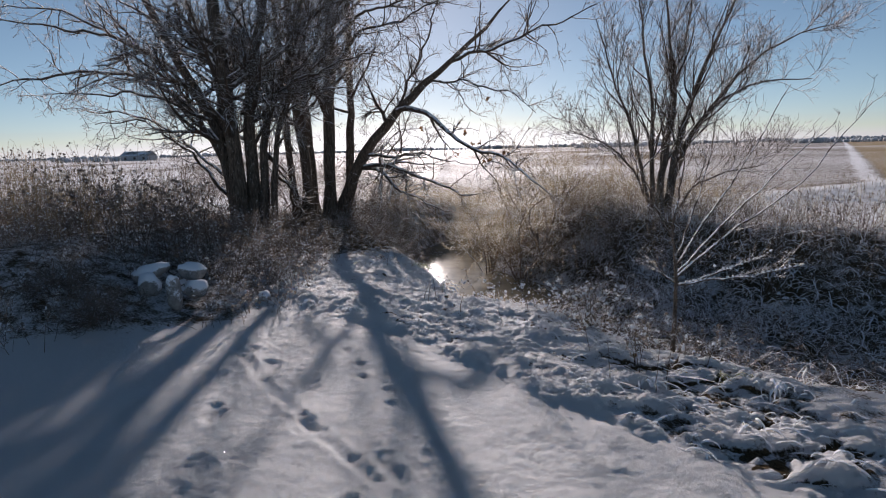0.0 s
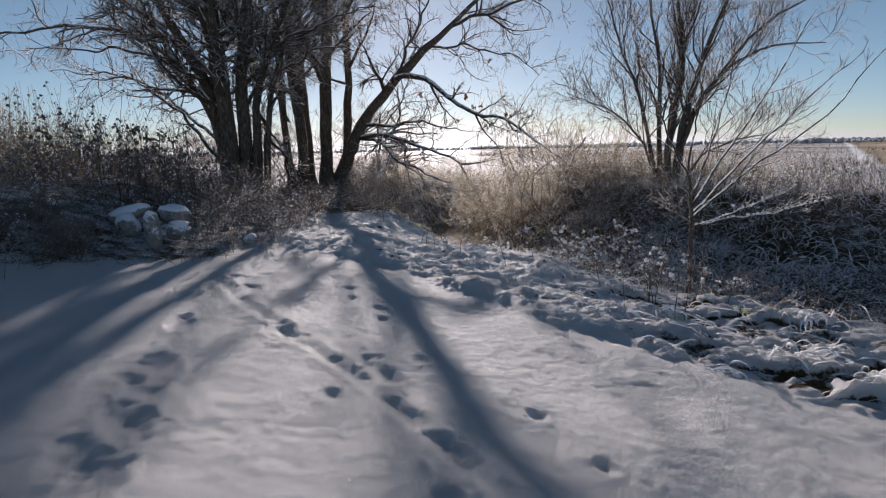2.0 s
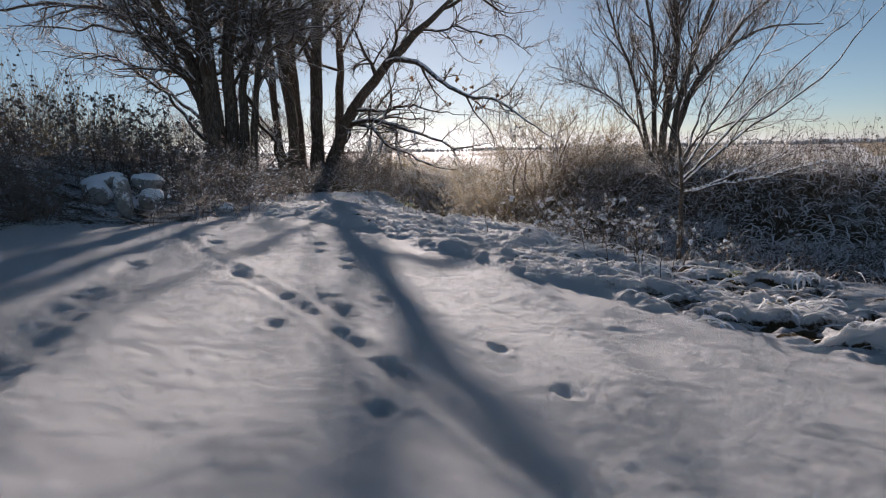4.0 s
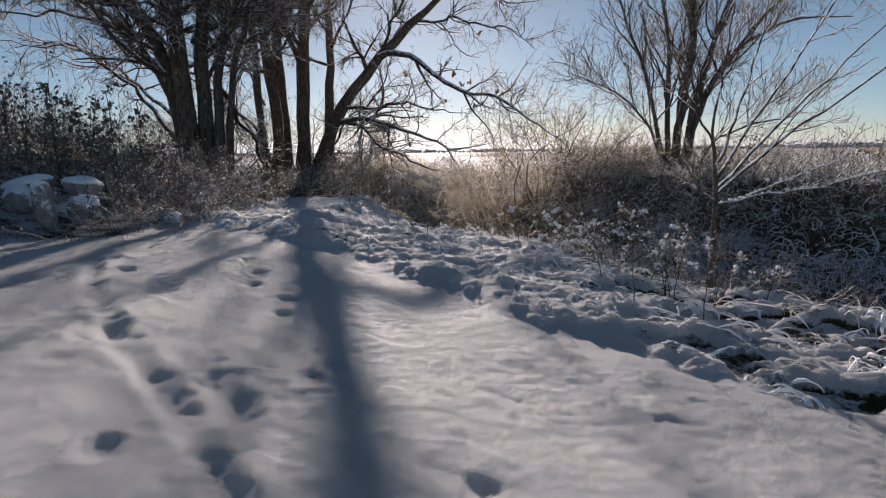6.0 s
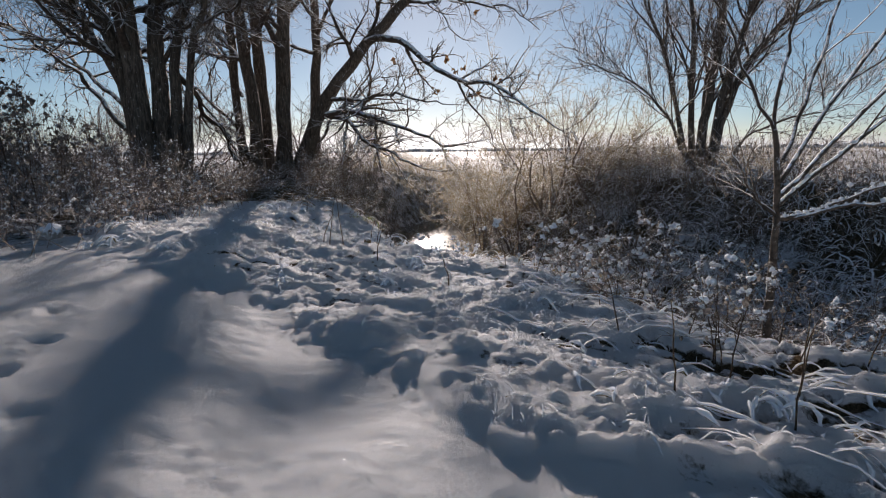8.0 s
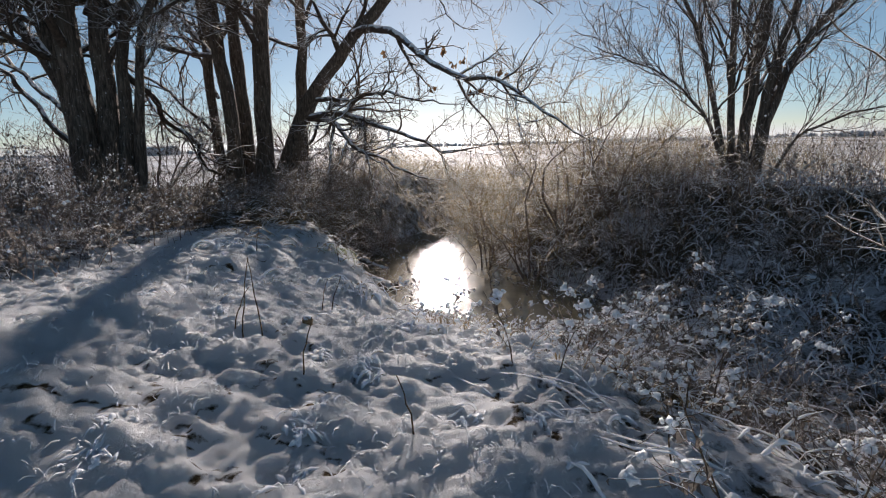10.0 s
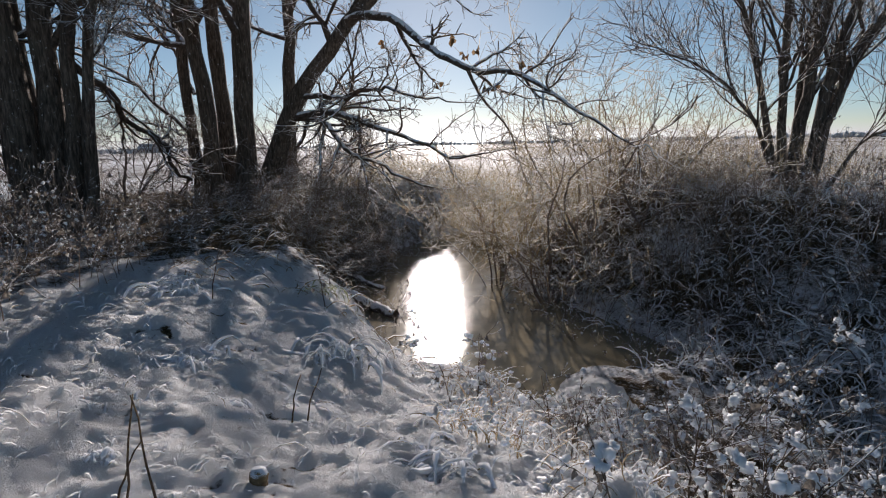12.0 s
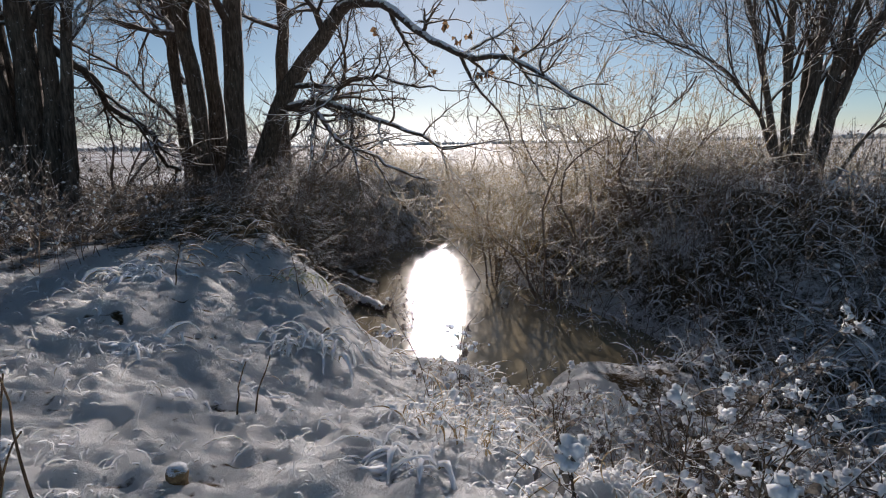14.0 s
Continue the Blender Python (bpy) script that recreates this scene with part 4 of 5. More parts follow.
# ---------------------------------------------------------------- shrubs and weeds
def shrub(name, x, y, height, reach, stems, rg, mat, label, group, shoots=(8, 5, 3), frost=0, girth=(0.012, 0.028)):
    """A leafless shrub: a few crooked stems from one foot, each with its own spreading, tangled twigs."""
    z = float(land(x, y, False))
    ob = thing(name, (x, y, z), label, "shrub", group)
    n = stems
    a = np.arange(n) * 2 * np.pi / n + rg.uniform(0, 1.0, n)
    foot = np.stack([x + 0.08 * reach * np.cos(a), y + 0.08 * reach * np.sin(a), np.full(n, z - 0.06)], 1)
    out = rg.uniform(0.15, 0.9, n) * reach / height
    d = unit(np.stack([np.cos(a) * out, np.sin(a) * out, np.ones(n)], 1))
    pts = [foot]
    L = rg.uniform(0.7, 1.1, n) * height
    for k in range(9):
        d = unit(d + 0.2 * rg.standard_normal((n, 3)))
        pts.append(pts[-1] + d * (L / 9)[:, None])
    P = np.stack(pts, 1)
    R = rg.uniform(*girth, n)[:, None] * np.linspace(1, 0.25, 10)
    A, ra = sprout(rg, P, R, shoots[0], 6, (0.3 * height, 0.65 * height), (25, 75), 0.15, 0.26, 0.02, 0.6, 0.4)
    ra = np.maximum(ra, 0.0052)
    B, rb = sprout(rg, A, ra, shoots[1], 4, (0.12 * height, 0.34 * height), (25, 75), 0.12, 0.28, 0.02, 0.75, 0.6)
    rb = np.maximum(rb, 0.0034)
    C, rc = sprout(rg, B, rb, shoots[2], 2, (0.04 * height, 0.13 * height), (25, 75), 0.15, 0.3, 0.02, 0.8, 0.7)
    rc = np.maximum(rc, 0.0024)
    m1, m2, m3 = shoots[0], shoots[0] * shoots[1], shoots[0] * shoots[1] * shoots[2]
    for k in range(n):
        stem = part_of(ob, "stem", Soup().tubes(P[k:k + 1], R[k:k + 1], 6), M_REDTWIG)
        i, j, m = (slice(k * q, (k + 1) * q) for q in (m1, m2, m3))
        part_of(stem, "spray", Soup().tubes(A[i], ra[i], 3).tubes(B[j], rb[j], 3).tubes(C[m], rc[m], 3), mat, kind="stuff", root=ob)
    if frost:
        spots = B[rg.integers(0, len(B), frost), rg.integers(1, 4, frost)] + np.array([0, 0, 0.004])
        part_of(ob, "frost", Soup().blobs(spots, rg.uniform(0.006, 0.015, frost), rg, 0.8, True), M_SNOW, "beads of frozen snow on the twigs", "stuff")
    return ob


def shrubs():
    rg = np.random.default_rng(21)
    g = "frosted shrubs along the stream"
    lab = "pale golden frosted leafless shrub beside the stream"
    for x, y, h, s in [(1.12, 14.2, 2.7, 1.3), (2.5, 14.0, 3.7, 1.4), (1.85, 13.3, 2.8, 1.2), (1.35, 15.7, 1.7, 1.2), (3.4, 13.8, 2.7, 1.2), (3.6, 15.6, 1.9, 1.3), (1.2, 17.6, 1.5, 1.0),
                       (2.2, 17.3, 2.0, 1.3), (4.5, 15.0, 1.5, 1.0), (-1.9, 18.0, 1.4, 0.9), (-2.0, 20.3, 1.4, 1.0), (1.0, 20.8, 1.4, 1.2)]:
        shrub("frosted_shrub", x, y, h, s, 6, rg, M_SHRUB, lab, g, frost=160)
    for x, y, h, s in [(-2.0, 13.7, 1.0, 0.9), (-1.6, 14.7, 0.9, 0.8), (-1.9, 16.6, 1.1, 1.0), (-2.2, 12.6, 0.8, 0.8), (-1.4, 15.4, 1.0, 1.0), (-1.2, 16.4, 1.1, 1.1), (-1.5, 17.3, 0.8, 0.8), (-2.6, 15.6, 1.0, 1.0)]:
        shrub("brush", x, y, h, s, 7, rg, M_REDTWIG, "brown tangled brush under the leaning tree", "brush by the trees", (9, 5, 2), girth=(0.006, 0.012))
    for x, y, h, s in [(-5.3, 14.4, 2.5, 0.9), (-4.9, 16.6, 2.8, 1.0), (-3.7, 17.6, 2.6, 1.0), (-2.5, 17.9, 2.3, 0.9), (-6.3, 13.6, 2.1, 0.9), (-2.4, 15.9, 1.9, 0.7), (-7.4, 14.8, 2.3, 1.0)]:
        shrub("understorey_shrub", x, y, h, s, 6, rg, M_REDTWIG, "thin upright brown shrub growing between the trees", "brush by the trees", (8, 5, 2))
    for x, y, h in [(-3.75, 5.15, 0.5), (-4.4, 5.5, 0.45)]:
        shrub("dark_bush", x, y, h, 0.6, 16, rg, M_LEAF, "low dark reddish bush at the foot of the mound", "brush by the trees", (6, 5, 2), girth=(0.004, 0.008))


shrubs()


def weeds(n, region, height, rg, bend=0.25, side=5, leaf=6, clump=0.0, seg=4, rad=(0.002, 0.0042), leaf_size=(0.02, 0.05)):
    """Stems, leaves and snow lumps of n dry weeds; region(rg, n) gives their feet."""
    xy = region(rg, n)
    n = len(xy)
    z = land(xy[:, 0], xy[:, 1], False)
    foot = np.stack([xy[:, 0], xy[:, 1], z - 0.03], 1)
    h = rg.uniform(*height, n)
    d = unit(np.array([0, 0, 1.0]) + bend * rg.standard_normal((n, 3)) * np.array([1, 1, 0.2]))
    lean = rg.standard_normal((n, 3)) * np.array([1, 1, 0]) * bend * 0.35
    pts = [foot]
    for k in range(seg):
        d = unit(d + lean + 0.07 * rg.standard_normal((n, 3)))
        pts.append(pts[-1] + d * (h / seg)[:, None])
    P = np.stack(pts, 1)
    R = rg.uniform(*rad, n)[:, None] * np.linspace(1, 0.5, seg + 1)
    A, RA = sprout(rg, P, R, side, 2, (0.1, 0.3), (25, 65), 0.35, 0.2, 0.08, 0.7, 0.6)
    RA = np.maximum(RA, 0.0016)
    stems = Soup().tubes(P, R, 3).tubes(A, RA, 3)
    leaves = Soup()
    if leaf:
        m = len(A)
        idx = rg.integers(0, m, n * leaf)
        k = rg.uniform(0.4, 1.0, (n * leaf, 1))
        C = A[idx, 0] * (1 - k) + A[idx, 1] * k
        leaves.leaves(C, unit(np.array([0, 0, -0.7]) + 0.7 * rg.standard_normal((len(C), 3))), rg.uniform(*leaf_size, len(C)), rg)
    lumps = Soup()
    if clump:
        m = int(n * clump)
        idx = rg.integers(0, len(A), m)
        k = rg.uniform(0.4, 1.0, (m, 1))
        C = A[idx, 0] * (1 - k) + A[idx, 1] * k + np.array([0, 0, 0.006])
        lumps.blobs(C, 0.004 + 0.014 * rg.random(m) ** 1.5, rg, 0.8, True)
    return stems, leaves, lumps


def box_region(x0, x1, y0, y1, keep=None):
    def f(rg, n):
        xy = np.stack([rg.uniform(x0, x1, n), rg.uniform(y0, y1, n)], 1)
        if keep is not None:
            xy = xy[keep(xy[:, 0], xy[:, 1], rg)]
        return xy
    return f


def off_lane(x, y):
    """False in the open lane beyond the stream's bend, along which the low sun reaches the water."""
    return (y < 17.3) | (np.abs(x + 0.07 * (y - 15.0)) > 0.75)


def dry_banks():
    rg = np.random.default_rng(33)

    def dry(x, y, r):
        d, s = to_stream(x, y)
        return land(x, y, False) > WATER_Z + 0.06

    # thicket on the raised bank by the stones
    s, l, b = weeds(1750, box_region(-8.0, -1.9, 3.6, 10.4, lambda x, y, r: (((x + 3.45) / 0.8) ** 2 + ((y - 5.5) / 1.0) ** 2 > 1) & (y - 0.45 * (x + 2.2) > 5.4 + 0.3 * r.standard_normal(len(x)))), (0.2, 0.62), rg, 0.4, 5, 5, 3, rad=(0.0025, 0.005))
    stuff("bank_weeds", s, M_REDTWIG, "thicket of dry brown weeds dusted with snow", "weeds")
    stuff("weed_leaves", l, M_LEAF, "withered weed leaves with rime", "leaves")
    stuff("weed_snow", b, M_SNOW, "small lumps of snow caught on weeds", "snow")
    s, l, b = weeds(1250, box_region(-11, -4.6, 6.6, 11.0, lambda x, y, r: x < -5.2 + 0.4 * r.standard_normal(len(x))), (0.7, 1.55), rg, 0.16, 6, 3, 0, rad=(0.003, 0.006), leaf_size=(0.03, 0.06))
    stuff("tall_weeds", s, M_DITCH, "tall straw-coloured weeds on the mound", "weeds")
    stuff("tall_weed_leaves", l, M_LEAF, "curled dry leaves on tall weeds", "leaves")
    # brush at the trees' feet
    s, l, b = weeds(1000, box_region(-8, -0.6, 10, 17, lambda x, y, r: (to_stream(x, y)[0] > 1.2)), (0.2, 0.6), rg, 0.4, 6, 2, 0.4)
    stuff("undergrowth", s, M_REDTWIG, "brown undergrowth at the feet of the trees", "weeds")
    stuff("undergrowth_leaves", l, M_LEAF, "fallen and hanging brown leaves", "leaves")
    stuff("undergrowth_snow", b, M_SNOW, "snow caught in the undergrowth", "snow")
    # far bank of the ditch: bent stems and weeds
    right = lambda x, y, r: (to_stream(x, y)[1] < 0) & (to_stream(x, y)[0] > 0.9)
    thin_out = lambda x, y, r: right(x, y, r) & (r.random(len(x)) < 1.3 - 0.11 * (x - 0.12 * (y - 10)))
    s, l, b = weeds(2700, box_region(1.2, 10, 6.5, 19, thin_out), (0.2, 0.65), rg, 0.5, 5, 3, 3.0, seg=4, rad=(0.004, 0.008))
    stuff("ditch_weeds", s, M_REDTWIG, "tangled brown weeds covering the ditch bank", "weeds")
    stuff("ditch_weed_leaves", l, M_LEAF, "dead leaves among the ditch weeds", "leaves")
    stuff("ditch_weed_snow", b, M_SNOW, "snow lumps on the ditch weeds", "snow")
    brow = lambda x, y, r: (to_stream(x, y)[1] < 0) & (to_stream(x, y)[0] > 2.0) & (to_stream(x, y)[0] < 5.0)
    s, l, b = weeds(2500, box_region(1.3, 10.5, 8, 17.5, brow), (0.55, 1.15), rg, 0.26, 6, 3, 0.8, seg=4, rad=(0.003, 0.006))
    stuff("brow_weeds", s, M_REDTWIG, "tall dense brown weeds on the brow of the ditch", "weeds")
    stuff("brow_weed_leaves", l, M_LEAF, "dead leaves on tall weeds", "leaves")
    stuff("brow_weed_snow", b, M_SNOW, "snow lumps on tall weeds", "snow")
    bed = lambda x, y, r: (to_stream(x, y)[0] < 1.6) & (land(x, y, False) > WATER_Z + 0.03)
    s, l, b = weeds(700, box_region(2.6, 9, 4.5, 9.5, bed), (0.2, 0.6), rg, 0.5, 5, 3, 1.5, seg=4, rad=(0.003, 0.006))
    stuff("bed_weeds", s, M_REDTWIG, "brown weeds growing in the bed of the ditch", "weeds")
    stuff("bed_weed_leaves", l, M_LEAF, "dead leaves in the bed of the ditch", "leaves")
    s, l, b = weeds(120, box_region(1.5, 3.8, 6.1, 8.8, lambda x, y, r: (to_stream(x, y)[1] > 0) & (land(x, y, False) > WATER_Z)), (0.15, 0.5), rg, 0.5, 6, 5, 0.6, seg=4, rad=(0.002, 0.004))
    stuff("slope_weeds", s, M_REDTWIG, "brown weeds on the shaded near slope of the ditch", "weeds")
    stuff("slope_weed_leaves", l, M_LEAF, "dead leaves on the slope weeds", "leaves")
    stuff("slope_weed_snow", b, M_SNOW, "snow lumps on the slope weeds", "snow")
    s, l, b = weeds(700, box_region(-8.5, -3.0, 6.9, 10.6), (0.5, 1.05), rg, 0.22, 7, 3, 3)
    stuff("mound_weeds", s, M_REDTWIG, "knee-high brown weeds on the mound", "weeds")
    stuff("mound_weed_snow", b, M_SNOW, "snow lumps on the mound weeds", "snow")
    stuff("mound_weed_leaves", l, M_LEAF, "curled leaves on the mound weeds", "leaves")
    s, l, b = weeds(450, box_region(1.5, 10, 11, 21, right), (0.5, 1.2), rg, 0.15, 6, 0, 0)
    stuff("pale_weeds", s, M_SHRUB, "pale frosted upright stalks on the bank", "weeds")
    bend = lambda x, y, r: off_lane(x, y) & (to_stream(x, y)[0] > 0.75) & (to_stream(x, y)[0] < 3.6) & (land(x, y, False) > WATER_Z)
    s, l, b = weeds(800, box_region(-3.2, 4.5, 14.0, 23.5, bend), (0.4, 1.0), rg, 0.35, 6, 2, 0)
    stuff("stream_brush", s, M_DITCH, "dense frosted straw and brush round the bend of the stream", "weeds")
    stuff("stream_brush_leaves", l, M_LEAF, "dead leaves in the stream brush", "leaves")
    s, l, b = weeds(480, box_region(-2.8, 2.6, 16.0, 23.5, bend), (0.5, 1.3), rg, 0.35, 7, 0, 0, rad=(0.003, 0.006))
    low = lambda x, y, r: (to_stream(x, y)[0] > 0.6) & (land(x, y, False) > WATER_Z)
    s2, l2, b2 = weeds(900, box_region(-2.6, 1.6, 15.8, 22.0, low), (0.12, 0.36), rg, 0.5, 5, 1, 0, rad=(0.003, 0.006))
    stuff("low_brush", s2, M_DITCH, "low tangled straw on the bank behind the bend", "weeds")
    stuff("bend_brush", s, M_SHRUB, "frosted brush closing the far end of the stream", "weeds")
    # brush in the lane itself, the higher the farther back
    lane = Soup()
    for n, y0, y1, lo, hi in [(200, 18.4, 19.8, 0.08, 0.2), (420, 19.6, 21.6, 0.18, 0.42), (560, 21.4, 25.0, 0.35, 0.8)]:
        s2, l2, b2 = weeds(n, box_region(-2.2, 1.6, y0, y1, low), (lo, hi), rg, 0.3, 7, 0, 0, rad=(0.003, 0.0055))
        lane.join(s2)
    stuff("lane_brush", lane, M_SHRUB, "golden frosted brush in front of the far field", "weeds")
    over = lambda x, y, r: (to_stream(x, y)[1] > 0) & (to_stream(x, y)[0] > 0.5) & (to_stream(x, y)[0] < 2.4)
    s, l, b = weeds(750, box_region(-3.2, 0.8, 11.8, 18, over), (0.4, 1.0), rg, 0.6, 6, 4, 1, seg=4)
    stuff("overhanging_brush", s, M_REDTWIG, "brown brush hanging over the stream's edge", "weeds")
    stuff("overhanging_brush_leaves", l, M_LEAF, "brown leaves hanging over the stream", "leaves")
    # edge of the field behind the stream
    s, l, b = weeds(650, box_region(1.5, 9.5, 15, 21), (0.6, 1.2), rg, 0.22, 5, 1, 0, seg=4, rad=(0.003, 0.006))
    stuff("field_brush", s, M_DITCH, "waist-high golden weeds between the stream and the field", "weeds")
    stuff("field_brush_leaves", l, M_LEAF, "dry leaves on the waist-high weeds", "leaves")
    s, l, b = weeds(600, box_region(-6, 9, 20, 34, lambda x, y, r: off_lane(x, y)), (0.3, 0.9), rg, 0.2, 3, 0, 0, seg=3)
    stuff("field_edge_weeds", s, M_SHRUB, "frosted dry weeds at the edge of the field", "weeds")


dry_banks()


def bent_grass(n, region, rg, length=(0.14, 0.34), rise=0.5, rad=(0.0035, 0.009), seg=6, sides=4, heading=None, jitter=0.6, kink=0.1):
    """Blades pressed over into arcs by snow."""
    xy = region(rg, n)
    n = len(xy)
    z = land(xy[:, 0], xy[:, 1])
    a = rg.random(n) * 2 * np.pi
    if heading is not None:
        a = heading(xy[:, 0], xy[:, 1]) + jitter * rg.standard_normal(n)
    flat = np.stack([np.cos(a), np.sin(a), np.zeros(n)], 1)
    L = rg.uniform(*length, n)
    pitch = rg.uniform(0.5, 1.3, n) * rise * 1.6
    bend = rg.uniform(1.2, 2.4, n)
    pts = [np.stack([xy[:, 0], xy[:, 1], z - 0.01], 1)]
    for k in range(seg):
        u = (k + 0.5) / seg
        el = pitch - bend * u
        d = flat * np.cos(el)[:, None] + np.array([0, 0, 1.0]) * np.sin(el)[:, None]
        d = d + kink * rg.standard_normal((n, 3))
        nxt = pts[-1] + d * (L / seg)[:, None]
        pts.append(nxt)
    P = np.stack(pts, 1)
    low = land(P[:, :, 0], P[:, :, 1])
    P[:, :, 2] = np.maximum(P[:, :, 2], low - 0.004)
    R = rg.uniform(*rad, n)[:, None] * np.array([0.7, 1, 1.1, 1.1, 1, 0.8, 0.35])[None, :seg + 1] * (0.4 + 1.1 * rg.random((n, seg + 1)))
    return P, R, sides


def grasses():
    rg = np.random.default_rng(44)
    near = lambda x, y, r: (rough_zone(x, y) > 0.5) & ((x < 1.45) | (y < 6.1)) & (to_stream(x, y)[1] > 0) & (land(x, y, False) > WATER_Z + 0.15) & ((x > 1.1) | (y > 6.6)) & (fbm(x * 2.2, y * 2.2, 3, 61) > 0.02 - 0.12 * step(0.6, 1.6, x))
    down = lambda x, y: 2.2 * np.pi * vnoise(x * 1.4, y * 1.4, 31)
    P, R, k = bent_grass(1700, box_region(-2.0, 4.6, 2.4, 9.6, near), rg, (0.05, 0.18), 0.4, (0.002, 0.006), sides=4, heading=down)
    stuff("snowy_grass", Soup().tubes(P, R, k), M_GRASS, "bent grass thickly coated with snow", "grass")
    everywhere = lambda x, y, r: (rough_zone(x, y) > 0.5) & (to_stream(x, y)[1] > 0) & (land(x, y, False) > -0.9) & (hummock(x, y)[0] > -0.02) & (fbm(x * 3.0, y * 3.0, 3, 69) > -0.12)
    P, R, k = bent_grass(9000, box_region(-1.6, 1.9, 4.0, 8.0, everywhere), rg, (0.02, 0.065), 1.0, (0.0012, 0.0032), seg=3, sides=3, kink=0.06)
    stuff("rimed_grass", Soup().tubes(P, R, k), M_GRASS, "short rimed grass poking from the snow", "grass")
    ridge = lambda x, y, r: (rough_zone(x, y) > 0.5) & (to_stream(x, y)[1] > 0) & (land(x, y, False) > -0.9) & (fbm(x * 2.6, y * 2.6, 3, 67) > -0.06)
    P, R, k = bent_grass(800, box_region(-2.4, 1.3, 6.4, 9.4, ridge), rg, (0.03, 0.10), 0.8, (0.002, 0.0055), sides=4, heading=lambda x, y: -1.6 + 3.0 * vnoise(x * 1.2, y * 1.2, 35))
    stuff("matted_grass", Soup().tubes(P, R, k), M_GRASS, "matted bent grass under clinging snow", "grass")
    bank = lambda x, y, r: (to_stream(x, y)[1] < 0) & (to_stream(x, y)[0] > 1.0) & (to_stream(x, y)[0] < 5) & (fbm(x * 1.6, y * 1.6, 3, 91) > 0.0)
    xy = box_region(1.6, 9, 6.5, 14, bank)(rg, 500)
    C = np.stack([xy[:, 0], xy[:, 1], land(xy[:, 0], xy[:, 1]) + 0.06 * rg.random(len(xy))], 1)
    stuff("bank_snow", Soup().cushions(C, rg.uniform(0.015, 0.05, len(C)), rg, 0.55), M_SNOW, "clumps of snow lying in the ditch grass", "snow")
    P, R, k = bent_grass(1100, box_region(-2.0, 4.6, 2.6, 9.6, near), rg, (0.06, 0.2), 0.7, (0.0012, 0.0026), sides=3, heading=down)
    stuff("dry_grass", Soup().tubes(P, R, k), M_STRAW, "thin dry straw poking out of the snow", "grass")
    edge2 = lambda x, y, r: (rough_zone(x, y) > 0.5) & (to_stream(x, y)[1] > 0) & (land(x, y, False) > -1.1)
    P, R, k = bent_grass(260, box_region(1.2, 4.6, 2.2, 6.1, lambda x, y, r: edge2(x, y, r) & (fbm(x * 2.6, y * 2.6, 2, 63) > -0.08)), rg, (0.08, 0.26), 0.5, (0.003, 0.010), sides=6, kink=0.2, heading=lambda x, y: -1.3 + 2.0 * vnoise(x * 1.5, y * 1.5, 5))
    stuff("long_grass", Soup().tubes(P, R, k), M_LONG, "long bent grass weighed down by snow", "grass")
    P, R, k = bent_grass(46, box_region(0.8, 3.0, 4.0, 6.8, edge2), rg, (0.3, 0.8), 0.25, (0.003, 0.006), sides=6, heading=lambda x, y: -0.55 + 0 * x, jitter=0.25)
    for i in range(len(P)):
        tagged(new("fallen_stem", Soup().tubes(P[i:i + 1], R[i:i + 1], k).mesh("fallen_stem", M_LONG)), "long fallen dry stem lying bent under snow", "stem", "fallen stems on the ridge")
    far = lambda x, y, r: (to_stream(x, y)[1] < 0) & (to_stream(x, y)[0] > 0.9) & (to_stream(x, y)[0] < 6)
    P, R, k = bent_grass(2000, box_region(1.0, 11, 6.5, 17, far), rg, (0.12, 0.36), 0.6, (0.003, 0.007), sides=3)
    stuff("ditch_grass", Soup().tubes(P, R, k), M_DITCH, "long bent dry grass on the ditch bank dusted with snow", "grass")
    P, R, k = bent_grass(5600, box_region(1.0, 10, 6.5, 15, far), rg, (0.12, 0.5), 0.8, (0.004, 0.012), sides=3, kink=0.3)
    stuff("snowy_ditch_stems", Soup().tubes(P, R, k), M_BENT, "thick snow-coated stems arching over the ditch bank", "grass")
    foot = lambda x, y, r: (to_stream(x, y)[1] < 0) & (to_stream(x, y)[0] > 0.7) & (to_stream(x, y)[0] < 2.2) & (land(x, y, False) > WATER_Z + 0.02)
    P, R, k = bent_grass(1500, box_region(1.0, 5.5, 7.5, 12.5, foot), rg, (0.1, 0.35), 0.8, (0.004, 0.011), sides=3, kink=0.3)
    stuff("snowy_bank_foot", Soup().tubes(P, R, k), M_GRASS, "snow-furred stems at the foot of the bank by the water", "grass")
    edge = lambda x, y, r: (to_stream(x, y)[1] > 0) & (to_stream(x, y)[0] > 0.8) & (to_stream(x, y)[0] < 3.2) & (land(x, y, False) > WATER_Z + 0.05)
    P, R, k = bent_grass(2600, box_region(-4, 2.5, 8.6, 20, edge), rg, (0.12, 0.4), 0.6, (0.003, 0.007), sides=3)
    stuff("stream_bank_grass", Soup().tubes(P, R, k), M_DITCH, "bent straw on the edge of the stream", "grass")
    over = lambda x, y, r: (to_stream(x, y)[1] > 0) & (to_stream(x, y)[0] > 0.7) & (to_stream(x, y)[0] < 2.6) & (land(x, y, False) > WATER_Z + 0.05)
    P, R, k = bent_grass(1300, box_region(-3.4, 0.6, 12.6, 19, over), rg, (0.35, 0.95), 0.7, (0.002, 0.0042), sides=3, heading=lambda x, y: -0.5 + 0.8 * vnoise(x, y, 37))
    stuff("hanging_straw", Soup().tubes(P, R, k), M_DITCH, "long golden straw lying over the edge of the stream", "grass")
    behind = lambda x, y, r: (land(x, y, False) > WATER_Z + 0.05) & ((np.abs(x + 0.07 * (y - 15.0)) > 0.6) | (y < 16.6))
